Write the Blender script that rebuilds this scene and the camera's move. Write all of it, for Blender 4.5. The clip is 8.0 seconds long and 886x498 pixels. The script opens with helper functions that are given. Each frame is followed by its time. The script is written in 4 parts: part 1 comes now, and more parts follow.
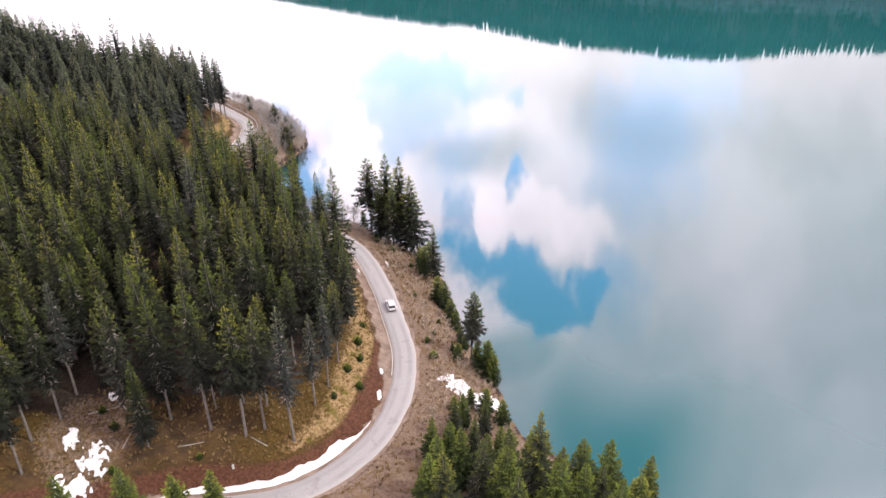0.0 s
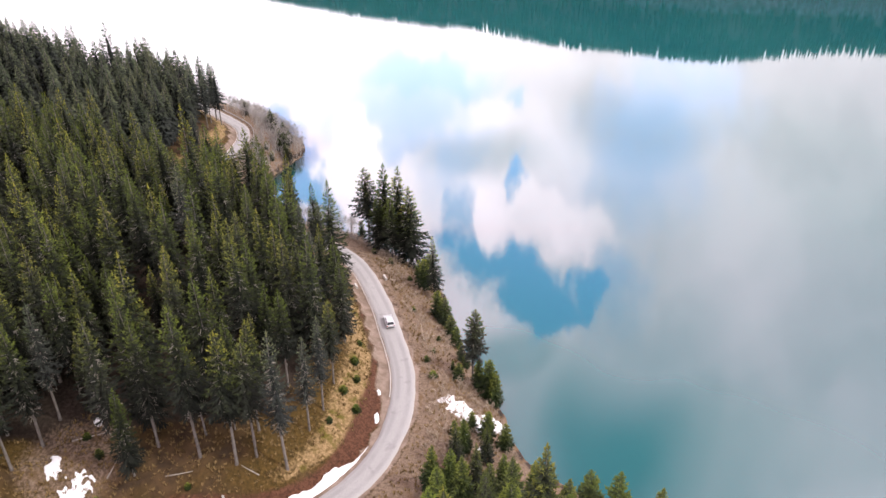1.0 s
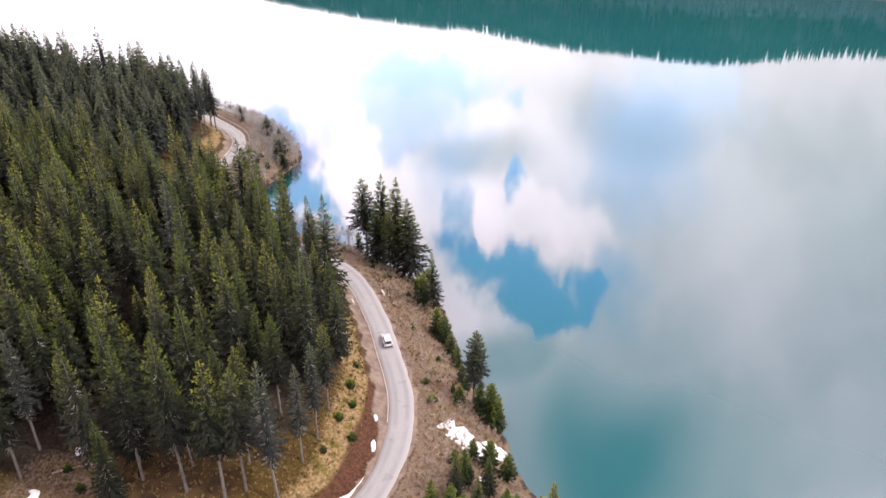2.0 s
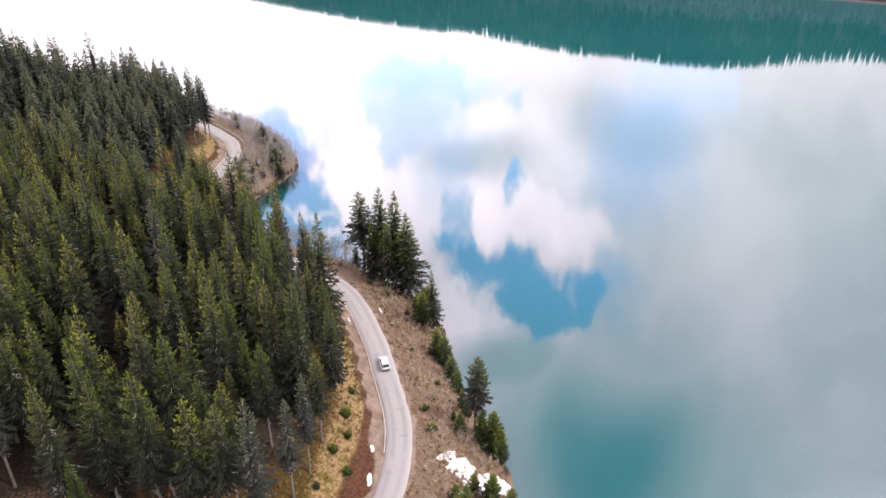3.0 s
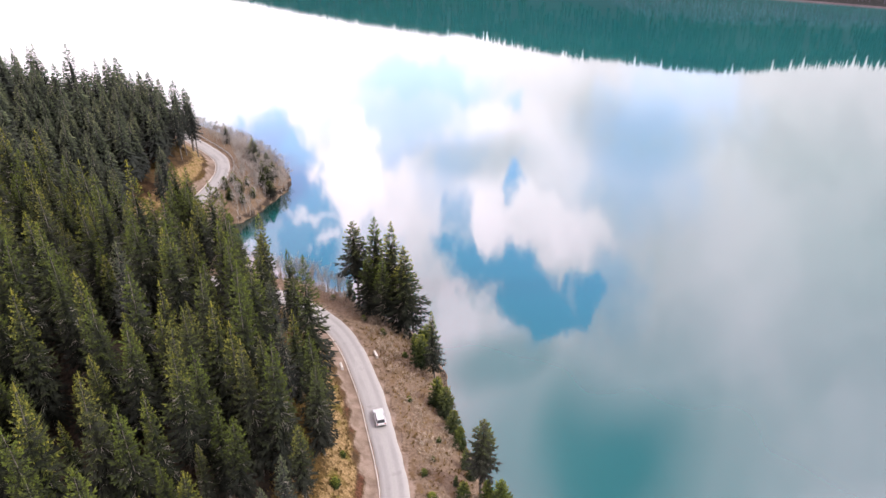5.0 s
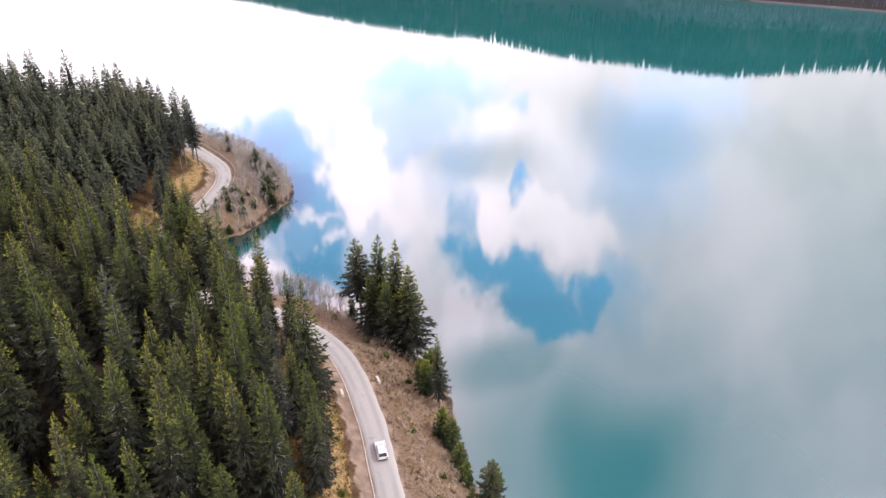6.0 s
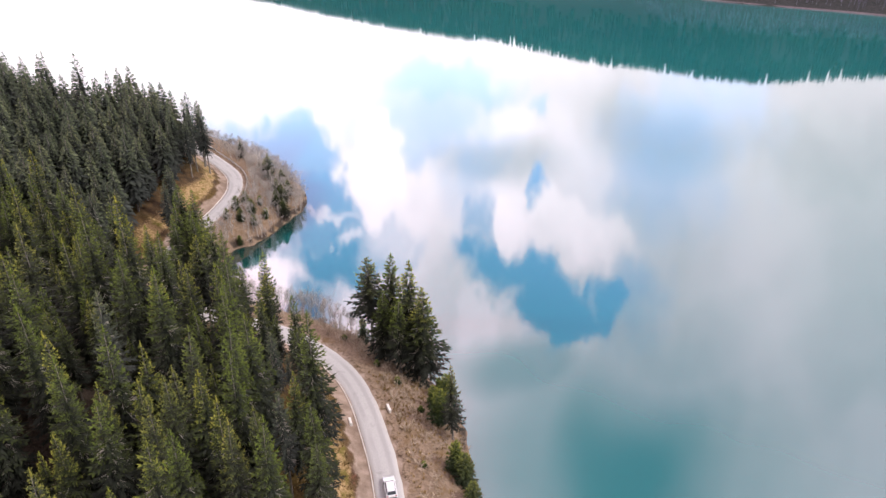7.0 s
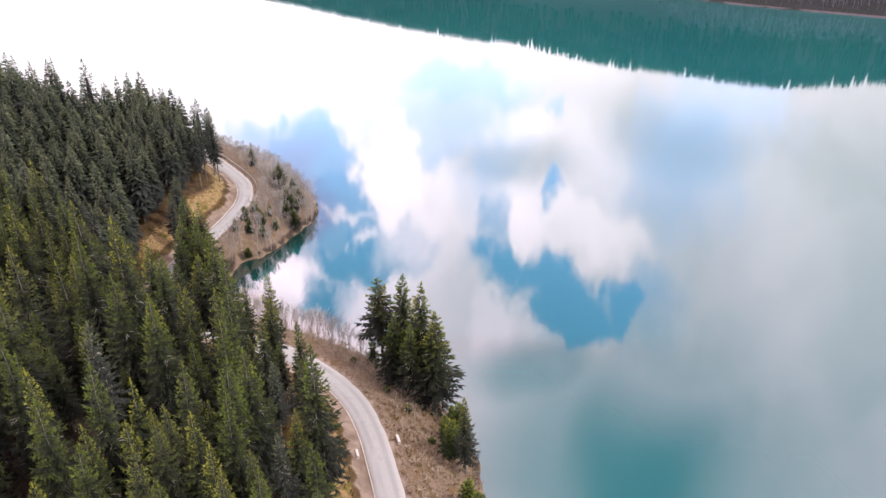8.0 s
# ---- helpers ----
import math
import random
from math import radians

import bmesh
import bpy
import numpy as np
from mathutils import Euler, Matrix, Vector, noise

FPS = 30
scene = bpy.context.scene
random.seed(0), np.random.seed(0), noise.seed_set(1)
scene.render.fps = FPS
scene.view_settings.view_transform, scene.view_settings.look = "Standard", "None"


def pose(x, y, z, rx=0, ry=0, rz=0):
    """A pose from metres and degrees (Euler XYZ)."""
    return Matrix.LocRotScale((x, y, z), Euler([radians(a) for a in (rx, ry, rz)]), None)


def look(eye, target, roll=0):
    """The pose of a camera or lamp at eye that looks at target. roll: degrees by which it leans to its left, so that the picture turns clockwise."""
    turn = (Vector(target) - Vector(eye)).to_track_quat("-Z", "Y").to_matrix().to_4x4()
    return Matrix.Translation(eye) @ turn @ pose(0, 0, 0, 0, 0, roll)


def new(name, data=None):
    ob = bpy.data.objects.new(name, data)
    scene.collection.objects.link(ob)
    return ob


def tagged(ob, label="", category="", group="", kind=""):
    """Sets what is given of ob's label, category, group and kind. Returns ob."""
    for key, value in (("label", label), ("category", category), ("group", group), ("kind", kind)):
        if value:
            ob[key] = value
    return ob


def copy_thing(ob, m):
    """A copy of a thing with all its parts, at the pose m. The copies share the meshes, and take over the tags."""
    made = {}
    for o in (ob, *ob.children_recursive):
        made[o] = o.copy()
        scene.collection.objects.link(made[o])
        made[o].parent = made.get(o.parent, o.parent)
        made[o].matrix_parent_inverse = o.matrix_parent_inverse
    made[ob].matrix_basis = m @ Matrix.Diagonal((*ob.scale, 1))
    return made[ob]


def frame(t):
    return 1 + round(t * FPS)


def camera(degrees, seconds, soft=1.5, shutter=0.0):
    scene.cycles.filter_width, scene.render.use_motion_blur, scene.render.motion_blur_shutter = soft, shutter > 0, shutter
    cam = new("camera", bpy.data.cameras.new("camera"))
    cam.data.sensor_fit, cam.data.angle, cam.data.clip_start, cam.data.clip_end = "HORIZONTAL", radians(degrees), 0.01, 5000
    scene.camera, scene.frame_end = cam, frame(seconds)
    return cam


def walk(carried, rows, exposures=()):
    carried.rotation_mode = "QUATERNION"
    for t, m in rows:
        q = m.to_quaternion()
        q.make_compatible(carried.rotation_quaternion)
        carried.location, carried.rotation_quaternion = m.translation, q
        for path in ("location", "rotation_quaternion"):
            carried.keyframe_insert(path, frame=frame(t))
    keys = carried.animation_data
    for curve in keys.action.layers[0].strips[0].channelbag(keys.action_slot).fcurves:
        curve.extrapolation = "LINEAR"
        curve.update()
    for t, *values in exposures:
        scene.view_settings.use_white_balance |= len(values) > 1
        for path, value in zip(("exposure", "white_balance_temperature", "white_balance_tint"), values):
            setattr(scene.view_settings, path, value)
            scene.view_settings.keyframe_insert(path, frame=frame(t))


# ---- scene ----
cam = camera(65.0, 8.0, soft=1.5)
PATH = [  # seconds, x, y, z, yaw, pitch, roll
    (0.0, -0.02, -0.08, 83.22, -0.01, -27.80, -0.49),
    (0.5, -0.05, 2.56, 83.35, -0.03, -27.82, -0.47),
    (1.0, -0.09, 5.35, 83.47, -0.05, -27.76, -0.47),
    (1.5, -0.13, 8.26, 83.59, -0.07, -27.75, -0.44),
    (3.0, -0.28, 17.71, 83.96, -0.18, -27.58, -0.25),
    (3.5, -0.34, 21.06, 84.09, -0.20, -27.56, -0.26),
    (4.0, -0.40, 24.50, 84.21, -0.23, -27.52, -0.17),
    (4.5, -0.47, 28.00, 84.33, -0.25, -27.50, -0.18),
    (6.0, -0.70, 38.85, 84.70, 0.29, -27.39, 0.01),
    (6.5, -0.78, 42.53, 84.83, 1.07, -27.34, 0.17),
    (7.0, -0.87, 46.22, 84.95, 1.74, -27.29, 0.25),
    (7.5, -0.97, 49.92, 85.07, 2.41, -27.26, 0.27),
    (8.0, -1.07, 53.60, 85.20, 3.12, -27.24, 0.28),
]
walk(cam, [(t, pose(x, y, z, 0, 0, yaw) @ pose(0, 0, 0, 90 + pitch, 0, 0) @ pose(0, 0, 0, 0, 0, roll)) for t, x, y, z, yaw, pitch, roll in PATH])

# ---------------------------------------------------------------- light
SUN_AZ, SUN_EL = radians(105), radians(48)
world = bpy.data.worlds.new("sky")
scene.world = world
world.use_nodes = True
scene.view_settings.exposure = 0.0


def node(tree, kind, **sets):
    n = tree.nodes.new(kind)
    for key, value in sets.items():
        n.inputs[key.replace("_", " ")].default_value = value
    return n


def maths(tree, op, a, b=None, c=None, clamp=False):
    n = tree.nodes.new("ShaderNodeMath")
    n.operation, n.use_clamp = op, clamp
    for k, v in enumerate((a, b, c)):
        if v is None:
            continue
        if isinstance(v, (int, float)):
            n.inputs[k].default_value = v
        else:
            tree.links.new(v, n.inputs[k])
    return n.outputs[0]


def vmath(tree, op, a, b=None):
    n = tree.nodes.new("ShaderNodeVectorMath")
    n.operation = op
    for k, v in enumerate((a, b)):
        if v is None:
            continue
        if isinstance(v, tuple):
            n.inputs[k].default_value = v
        else:
            tree.links.new(v, n.inputs[k])
    return n.outputs["Value"] if op in ("DOT_PRODUCT", "LENGTH", "DISTANCE") else n.outputs[0]


def ramp(tree, value, lo, hi, a=0.0, b=1.0):
    n = tree.nodes.new("ShaderNodeMapRange")
    n.interpolation_type = "SMOOTHSTEP"
    tree.links.new(value, n.inputs[0])
    for k, v in zip((1, 2, 3, 4), (lo, hi, a, b)):
        n.inputs[k].default_value = v
    return n.outputs[0]


def mixed(tree, fac, a, b, blend="MIX"):
    n = tree.nodes.new("ShaderNodeMix")
    n.data_type, n.blend_type, n.clamp_factor = "RGBA", blend, True
    for k, v in ((0, fac), (6, a), (7, b)):
        if isinstance(v, (int, float)):
            n.inputs[k].default_value = v
        elif isinstance(v, tuple):
            n.inputs[k].default_value = (*v, 1)
        else:
            tree.links.new(v, n.inputs[k])
    return n.outputs[2]


def noised(tree, vector, scale, detail=3.0, rough=0.55, out="Fac"):
    n = node(tree, "ShaderNodeTexNoise", Scale=scale, Detail=detail, Roughness=rough)
    if vector is not None:
        tree.links.new(vector, n.inputs["Vector"])
    return n.outputs[out]


def build_sky():
    """A bright, broken cloud cover with blue gaps; the gaps are laid out on a flat chart of the sky over the lake."""
    tr = world.node_tree
    tr.nodes.clear()
    out, bg = tr.nodes.new("ShaderNodeOutputWorld"), tr.nodes.new("ShaderNodeBackground")
    tr.links.new(bg.outputs[0], out.inputs[0])
    way = tr.nodes.new("ShaderNodeTexCoord").outputs["Generated"]
    sky = tr.nodes.new("ShaderNodeTexSky")
    sky.sky_type, sky.sun_disc = "NISHITA", False
    sky.sun_elevation, sky.sun_rotation = SUN_EL, SUN_AZ
    sky.altitude, sky.air_density, sky.dust_density, sky.ozone_density = 1200, 1.0, 0.3, 4.0
    parts = tr.nodes.new("ShaderNodeSeparateXYZ")
    tr.links.new(way, parts.inputs[0])
    haze = ramp(tr, parts.outputs[2], 0.62, 0.22, 1.0, 2.1)
    thick_air = tr.nodes.new("ShaderNodeVectorMath")
    thick_air.operation = "SCALE"
    tr.links.new(vmath(tr, "MULTIPLY", sky.outputs[0], (SKY * 0.98, SKY * 1.01, SKY * 1.05)), thick_air.inputs[0]), tr.links.new(haze, thick_air.inputs["Scale"])
    blue = thick_air.outputs[0]
    # chart of the sky over the lake
    tilt = radians(27.8)
    ahead = maths(tr, "MAXIMUM", vmath(tr, "DOT_PRODUCT", way, (0, math.cos(tilt), math.sin(tilt))), 0.05)
    p = maths(tr, "DIVIDE", vmath(tr, "DOT_PRODUCT", way, (1, 0, 0)), ahead)
    q = maths(tr, "DIVIDE", vmath(tr, "DOT_PRODUCT", way, (0, -math.sin(tilt), math.cos(tilt))), ahead)
    pair = tr.nodes.new("ShaderNodeCombineXYZ")
    tr.links.new(p, pair.inputs[0]), tr.links.new(q, pair.inputs[1])
    chart = pair.outputs[0]
    tall = tr.nodes.new("ShaderNodeMapping")
    tall.inputs["Scale"].default_value = (1.5, 0.75, 1.0)
    tr.links.new(chart, tall.inputs[0])
    big, small = noised(tr, tall.outputs[0], 7.0, 2.0, 0.5, "Color"), noised(tr, tall.outputs[0], 17.0, 6.0, 0.65, "Color")
    half = (0.5, 0.5, 0.5)
    wob = vmath(tr, "ADD", vmath(tr, "MULTIPLY", vmath(tr, "SUBTRACT", big, half), (0.09, 0.11, 0)), vmath(tr, "MULTIPLY", vmath(tr, "SUBTRACT", small, half), (0.10, 0.12, 0)))
    where = vmath(tr, "ADD", chart, wob)

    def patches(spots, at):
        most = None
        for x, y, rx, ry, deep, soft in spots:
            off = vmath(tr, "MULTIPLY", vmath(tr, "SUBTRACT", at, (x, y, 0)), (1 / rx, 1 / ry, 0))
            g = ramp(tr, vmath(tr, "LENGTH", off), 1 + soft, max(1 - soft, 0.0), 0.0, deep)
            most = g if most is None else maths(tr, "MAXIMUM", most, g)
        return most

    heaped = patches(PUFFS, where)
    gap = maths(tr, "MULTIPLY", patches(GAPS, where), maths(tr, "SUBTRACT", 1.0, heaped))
    gap = maths(tr, "MULTIPLY", gap, ramp(tr, vmath(tr, "DOT_PRODUCT", way, (0, math.cos(tilt), math.sin(tilt))), 0.3, 0.6))
    # the rest of the dome: mostly cloud, with some thin places
    rest = ramp(tr, noised(tr, way, 2.3, 4.0), 0.56, 0.75, 0.0, 0.7)
    behind = ramp(tr, vmath(tr, "DOT_PRODUCT", way, (0, math.cos(tilt), math.sin(tilt))), 0.6, 0.3)
    gap = maths(tr, "MAXIMUM", gap, maths(tr, "MULTIPLY", rest, behind))
    # cloud brightness: grey bellies and a bright bank low over the water
    drift = vmath(tr, "ADD", chart, vmath(tr, "MULTIPLY", vmath(tr, "SUBTRACT", noised(tr, tall.outputs[0], 4.0, 1.0, 0.4, "Color"), (0.5, 0.5, 0.5)), (0.12, 0.16, 0)))
    dull = patches(BELLIES, drift)
    belly = ramp(tr, noised(tr, where, 3.6, 5.0, 0.55), 0.3, 0.7, 0.84, 1.16)
    bright = radians(-22), radians(14)  # the brightest bank of cloud
    s = (math.sin(bright[0]) * math.cos(bright[1]), math.cos(bright[0]) * math.cos(bright[1]), math.sin(bright[1]))
    near = maths(tr, "MAXIMUM", vmath(tr, "DOT_PRODUCT", way, s), 0.0)
    glow = maths(tr, "MULTIPLY_ADD", maths(tr, "POWER", near, 6.0), GLOW, 1.0)
    light = maths(tr, "MULTIPLY", maths(tr, "MULTIPLY", belly, glow), maths(tr, "MULTIPLY_ADD", heaped, 0.22 * CLOUD, 0.97 * CLOUD))
    cloud = tr.nodes.new("ShaderNodeCombineXYZ")
    for k, (low, high, shade) in enumerate(((1.0, 1.06, -1.0), (0.955, 0.86, -0.96), (0.985, 0.95, -0.9))):
        tint = ramp(tr, parts.outputs[2], 0.2, 0.62, low, high)
        tr.links.new(maths(tr, "MULTIPLY", maths(tr, "MULTIPLY", light, tint), maths(tr, "MULTIPLY_ADD", dull, shade, 1.0)), cloud.inputs[k])
    tr.links.new(mixed(tr, gap, cloud.outputs[0], blue), bg.inputs[0])
    bg.inputs[1].default_value = 1.0


SKY, CLOUD, GLOW = 0.42, 1.75, 1.4


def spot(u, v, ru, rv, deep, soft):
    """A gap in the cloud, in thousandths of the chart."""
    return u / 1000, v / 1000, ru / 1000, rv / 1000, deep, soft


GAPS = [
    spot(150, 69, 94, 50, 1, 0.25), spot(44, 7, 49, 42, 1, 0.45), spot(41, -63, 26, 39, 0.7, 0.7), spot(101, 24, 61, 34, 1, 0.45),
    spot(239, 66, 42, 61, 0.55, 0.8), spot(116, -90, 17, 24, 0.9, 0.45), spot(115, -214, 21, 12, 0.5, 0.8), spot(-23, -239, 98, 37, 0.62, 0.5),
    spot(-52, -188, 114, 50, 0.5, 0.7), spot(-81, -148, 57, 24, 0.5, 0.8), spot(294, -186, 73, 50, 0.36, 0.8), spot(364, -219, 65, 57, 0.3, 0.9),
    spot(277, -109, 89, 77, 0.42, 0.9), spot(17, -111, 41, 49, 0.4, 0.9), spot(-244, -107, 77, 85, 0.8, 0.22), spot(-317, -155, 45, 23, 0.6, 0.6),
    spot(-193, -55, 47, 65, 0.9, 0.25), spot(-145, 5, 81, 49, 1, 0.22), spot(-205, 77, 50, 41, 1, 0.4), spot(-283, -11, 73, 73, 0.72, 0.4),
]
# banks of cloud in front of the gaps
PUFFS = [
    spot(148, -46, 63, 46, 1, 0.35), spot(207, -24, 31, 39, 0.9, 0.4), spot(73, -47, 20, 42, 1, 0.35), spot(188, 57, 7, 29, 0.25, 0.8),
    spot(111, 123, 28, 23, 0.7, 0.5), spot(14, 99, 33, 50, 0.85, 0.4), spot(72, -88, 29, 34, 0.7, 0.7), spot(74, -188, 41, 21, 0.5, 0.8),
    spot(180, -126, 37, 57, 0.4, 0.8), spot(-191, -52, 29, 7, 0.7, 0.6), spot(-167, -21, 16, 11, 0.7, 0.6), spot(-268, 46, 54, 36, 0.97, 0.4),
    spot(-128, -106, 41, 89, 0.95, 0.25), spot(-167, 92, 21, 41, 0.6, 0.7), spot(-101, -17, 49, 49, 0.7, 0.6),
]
# dark, heavy undersides of cloud
BELLIES = [
    spot(58, -141, 73, 28, 0.4, 0.7), spot(290, -181, 77, 45, 0.4, 0.8), spot(88, 174, 89, 50, 0.62, 0.7), spot(238, 301, 138, 134, 0.88, 0.85),
    spot(283, 159, 89, 89, 0.4, 0.9), spot(120, 280, 98, 122, 0.55, 0.9), spot(584, 178, 89, 211, 0.1, 0.9), spot(363, 330, 138, 106, 0.36, 0.9),
    spot(70, 401, 138, 98, 0.5, 0.9), spot(-9, 60, 57, 98, 0.12, 0.9), spot(309, -19, 57, 114, 0.12, 0.9),
]
build_sky()

sun = new("sun", bpy.data.lights.new("sun", "SUN"))
sun.data.energy, sun.data.angle, sun.data.color = 2.6, radians(8), (1.0, 0.96, 0.88)
sun.matrix_world = look((0, 0, 0), (-math.sin(SUN_AZ) * math.cos(SUN_EL), -math.cos(SUN_AZ) * math.cos(SUN_EL), -math.sin(SUN_EL)))


# ---------------------------------------------------------------- materials
def material(name, rough=0.8, spec=0.3):
    m = bpy.data.materials.new(name)
    m.use_nodes = True
    bsdf = m.node_tree.nodes["Principled BSDF"]
    bsdf.inputs["Roughness"].default_value = rough
    bsdf.inputs["Specular IOR Level"].default_value = spec
    return m, m.node_tree, bsdf


def place(tr):
    return tr.nodes.new("ShaderNodeNewGeometry").outputs["Position"]


def bumped(tr, bsdf, height, strength, distance):
    b = node(tr, "ShaderNodeBump", Strength=strength, Distance=distance)
    tr.links.new(height, b.inputs["Height"])
    tr.links.new(b.outputs[0], bsdf.inputs["Normal"])


def attribute(tr, name):
    a = tr.nodes.new("ShaderNodeAttribute")
    a.attribute_name = name
    return a.outputs["Fac"]


def plain(name, a, b, scale, rough=0.8, metal=0.0, bump=0.2, depth=0.02):
    """Two colours mixed by noise at two scales, with fine relief."""
    m, tr, bsdf = material(name, rough)
    at = tr.nodes.new("ShaderNodeTexCoord").outputs["Object"]
    fine, coarse = noised(tr, at, scale, 5.0), noised(tr, at, scale * 0.13, 3.0)
    fac = ramp(tr, maths(tr, "MULTIPLY_ADD", coarse, 0.6, maths(tr, "MULTIPLY", fine, 0.4)), 0.3, 0.7)
    tr.links.new(mixed(tr, fac, a, b), bsdf.inputs["Base Color"])
    bsdf.inputs["Metallic"].default_value = metal
    bumped(tr, bsdf, fine, bump, depth)
    return m


def foliage(name, dark, fresh_lit, pale):
    """Needles: shade painted inside, fresher, lit twig ends, each tree a little different."""
    m, tr, bsdf = material(name, 0.7, 0.25)
    info = maths(tr, "FRACT", maths(tr, "ADD", tr.nodes.new("ShaderNodeObjectInfo").outputs["Random"], attribute(tr, "tone")))
    isle = tr.nodes.new("ShaderNodeNewGeometry").outputs["Random Per Island"]
    tip_light = attribute(tr, "tip_light")
    warm = mixed(tr, ramp(tr, info, 0.2, 0.9), fresh_lit, pale)
    col = mixed(tr, ramp(tr, tip_light, 0.06, 0.55), dark, tuple(0.5 * v for v in fresh_lit))
    col = mixed(tr, maths(tr, "MULTIPLY", ramp(tr, tip_light, 0.28, 0.78), maths(tr, "MULTIPLY_ADD", isle, 0.5, 0.5)), col, warm)
    grey = ramp(tr, maths(tr, "FRACT", maths(tr, "MULTIPLY", info, 7.31)), 0.6, 1.0, 0.0, 0.28)
    col = mixed(tr, grey, col, (0.050, 0.052, 0.040))
    tone = maths(tr, "MULTIPLY_ADD", noised(tr, place(tr), 0.11, 3.0), 0.9, 0.55)
    mul = tr.nodes.new("ShaderNodeVectorMath")
    mul.operation = "SCALE"
    tr.links.new(col, mul.inputs[0]), tr.links.new(tone, mul.inputs["Scale"])
    tr.links.new(mul.outputs[0], bsdf.inputs["Base Color"])
    through_light = tr.nodes.new("ShaderNodeBsdfTranslucent")
    tr.links.new(mul.outputs[0], through_light.inputs[0])
    both = tr.nodes.new("ShaderNodeMixShader")
    both.inputs[0].default_value = 0.14
    tr.links.new(bsdf.outputs[0], both.inputs[1]), tr.links.new(through_light.outputs[0], both.inputs[2])
    tr.links.new(both.outputs[0], tr.nodes["Material Output"].inputs[0])
    return m


def build_ground_material():
    m, tr, bsdf = material("ground", 0.95, 0.15)
    at = place(tr)
    fine, mid, wide = noised(tr, at, 2.2, 6.0, 0.7), noised(tr, at, 0.45, 4.0), noised(tr, at, 0.07, 3.0)
    litter_shade = mixed(tr, ramp(tr, mid, 0.3, 0.7), (0.042, 0.028, 0.017), (0.10, 0.062, 0.03))
    moss = mixed(tr, ramp(tr, fine, 0.3, 0.7), (0.042, 0.030, 0.010), (0.115, 0.070, 0.020))
    floor_col = mixed(tr, ramp(tr, wide, 0.42, 0.6), litter_shade, moss)
    straw = mixed(tr, ramp(tr, fine, 0.3, 0.72), (0.13, 0.085, 0.03), (0.40, 0.28, 0.15))
    straw = mixed(tr, ramp(tr, mid, 0.5, 0.66), straw, (0.115, 0.095, 0.02))
    red = mixed(tr, ramp(tr, fine, 0.3, 0.7), (0.050, 0.022, 0.014), (0.135, 0.064, 0.038))
    tan = mixed(tr, ramp(tr, fine, 0.28, 0.72), (0.115, 0.083, 0.058), (0.255, 0.19, 0.138))
    tan = mixed(tr, ramp(tr, mid, 0.5, 0.7), tan, (0.15, 0.10, 0.055))
    sand = mixed(tr, ramp(tr, mid, 0.3, 0.7), (0.17, 0.125, 0.095), (0.30, 0.235, 0.19))
    # wet soil, darkened further as shade of the undercut bank
    damp_shade = mixed(tr, ramp(tr, fine, 0.3, 0.7), (0.022, 0.019, 0.016), (0.075, 0.055, 0.042))
    far = mixed(tr, ramp(tr, mid, 0.35, 0.65), (0.018, 0.021, 0.020), (0.032, 0.032, 0.034))
    ragged = maths(tr, "MULTIPLY_ADD", maths(tr, "SUBTRACT", fine, 0.5), 0.9, 0.0)
    col = floor_col
    # needle litter, darkened for the shade under the dense trees
    needles = mixed(tr, ramp(tr, fine, 0.3, 0.7), (0.026, 0.020, 0.016), (0.062, 0.046, 0.034))
    for key, c in (("litter_shade", needles), ("grass", straw), ("cut", red), ("shore", tan), ("verge", sand), ("wet_shade", damp_shade), ("far", far)):
        edge = maths(tr, "ADD", attribute(tr, key), ragged)
        col = mixed(tr, ramp(tr, edge, 0.3, 0.7), col, c)
    tr.links.new(col, bsdf.inputs["Base Color"])
    bumped(tr, bsdf, maths(tr, "ADD", fine, mid), 0.8, 0.25)
    return m


def build_water_material():
    m = bpy.data.materials.new("lake_water")
    m.use_nodes = True
    tr = m.node_tree
    tr.nodes.clear()
    out = tr.nodes.new("ShaderNodeOutputMaterial")
    at = place(tr)
    body = tr.nodes.new("ShaderNodeBsdfDiffuse")
    tone = mixed(tr, ramp(tr, noised(tr, at, 0.012, 3.0), 0.3, 0.7), (0.006, 0.100, 0.108), (0.010, 0.114, 0.117))
    tone = mixed(tr, attribute(tr, "bank_reflection"), tone, (0.010, 0.036, 0.030))  # dark reflection of the wooded bank, painted into the water colour
    tr.links.new(tone, body.inputs[0])
    gloss = node(tr, "ShaderNodeBsdfGlossy", Roughness=0.035)
    gloss.inputs[0].default_value = (1, 0.875, 0.91, 1)
    wave = tr.nodes.new("ShaderNodeMapping")
    wave.inputs["Scale"].default_value = (1.0, 0.45, 1.0)
    tr.links.new(at, wave.inputs[0])
    bump = node(tr, "ShaderNodeBump", Strength=0.035, Distance=0.1)
    tr.links.new(noised(tr, wave.outputs[0], 0.9, 3.0), bump.inputs["Height"])
    tr.links.new(bump.outputs[0], gloss.inputs["Normal"])
    fres = node(tr, "ShaderNodeFresnel", IOR=WATER_IOR)
    both = tr.nodes.new("ShaderNodeMixShader")
    tr.links.new(fres.outputs[0], both.inputs[0])
    tr.links.new(body.outputs[0], both.inputs[1]), tr.links.new(gloss.outputs[0], both.inputs[2])
    tr.links.new(both.outputs[0], out.inputs[0])
    return m


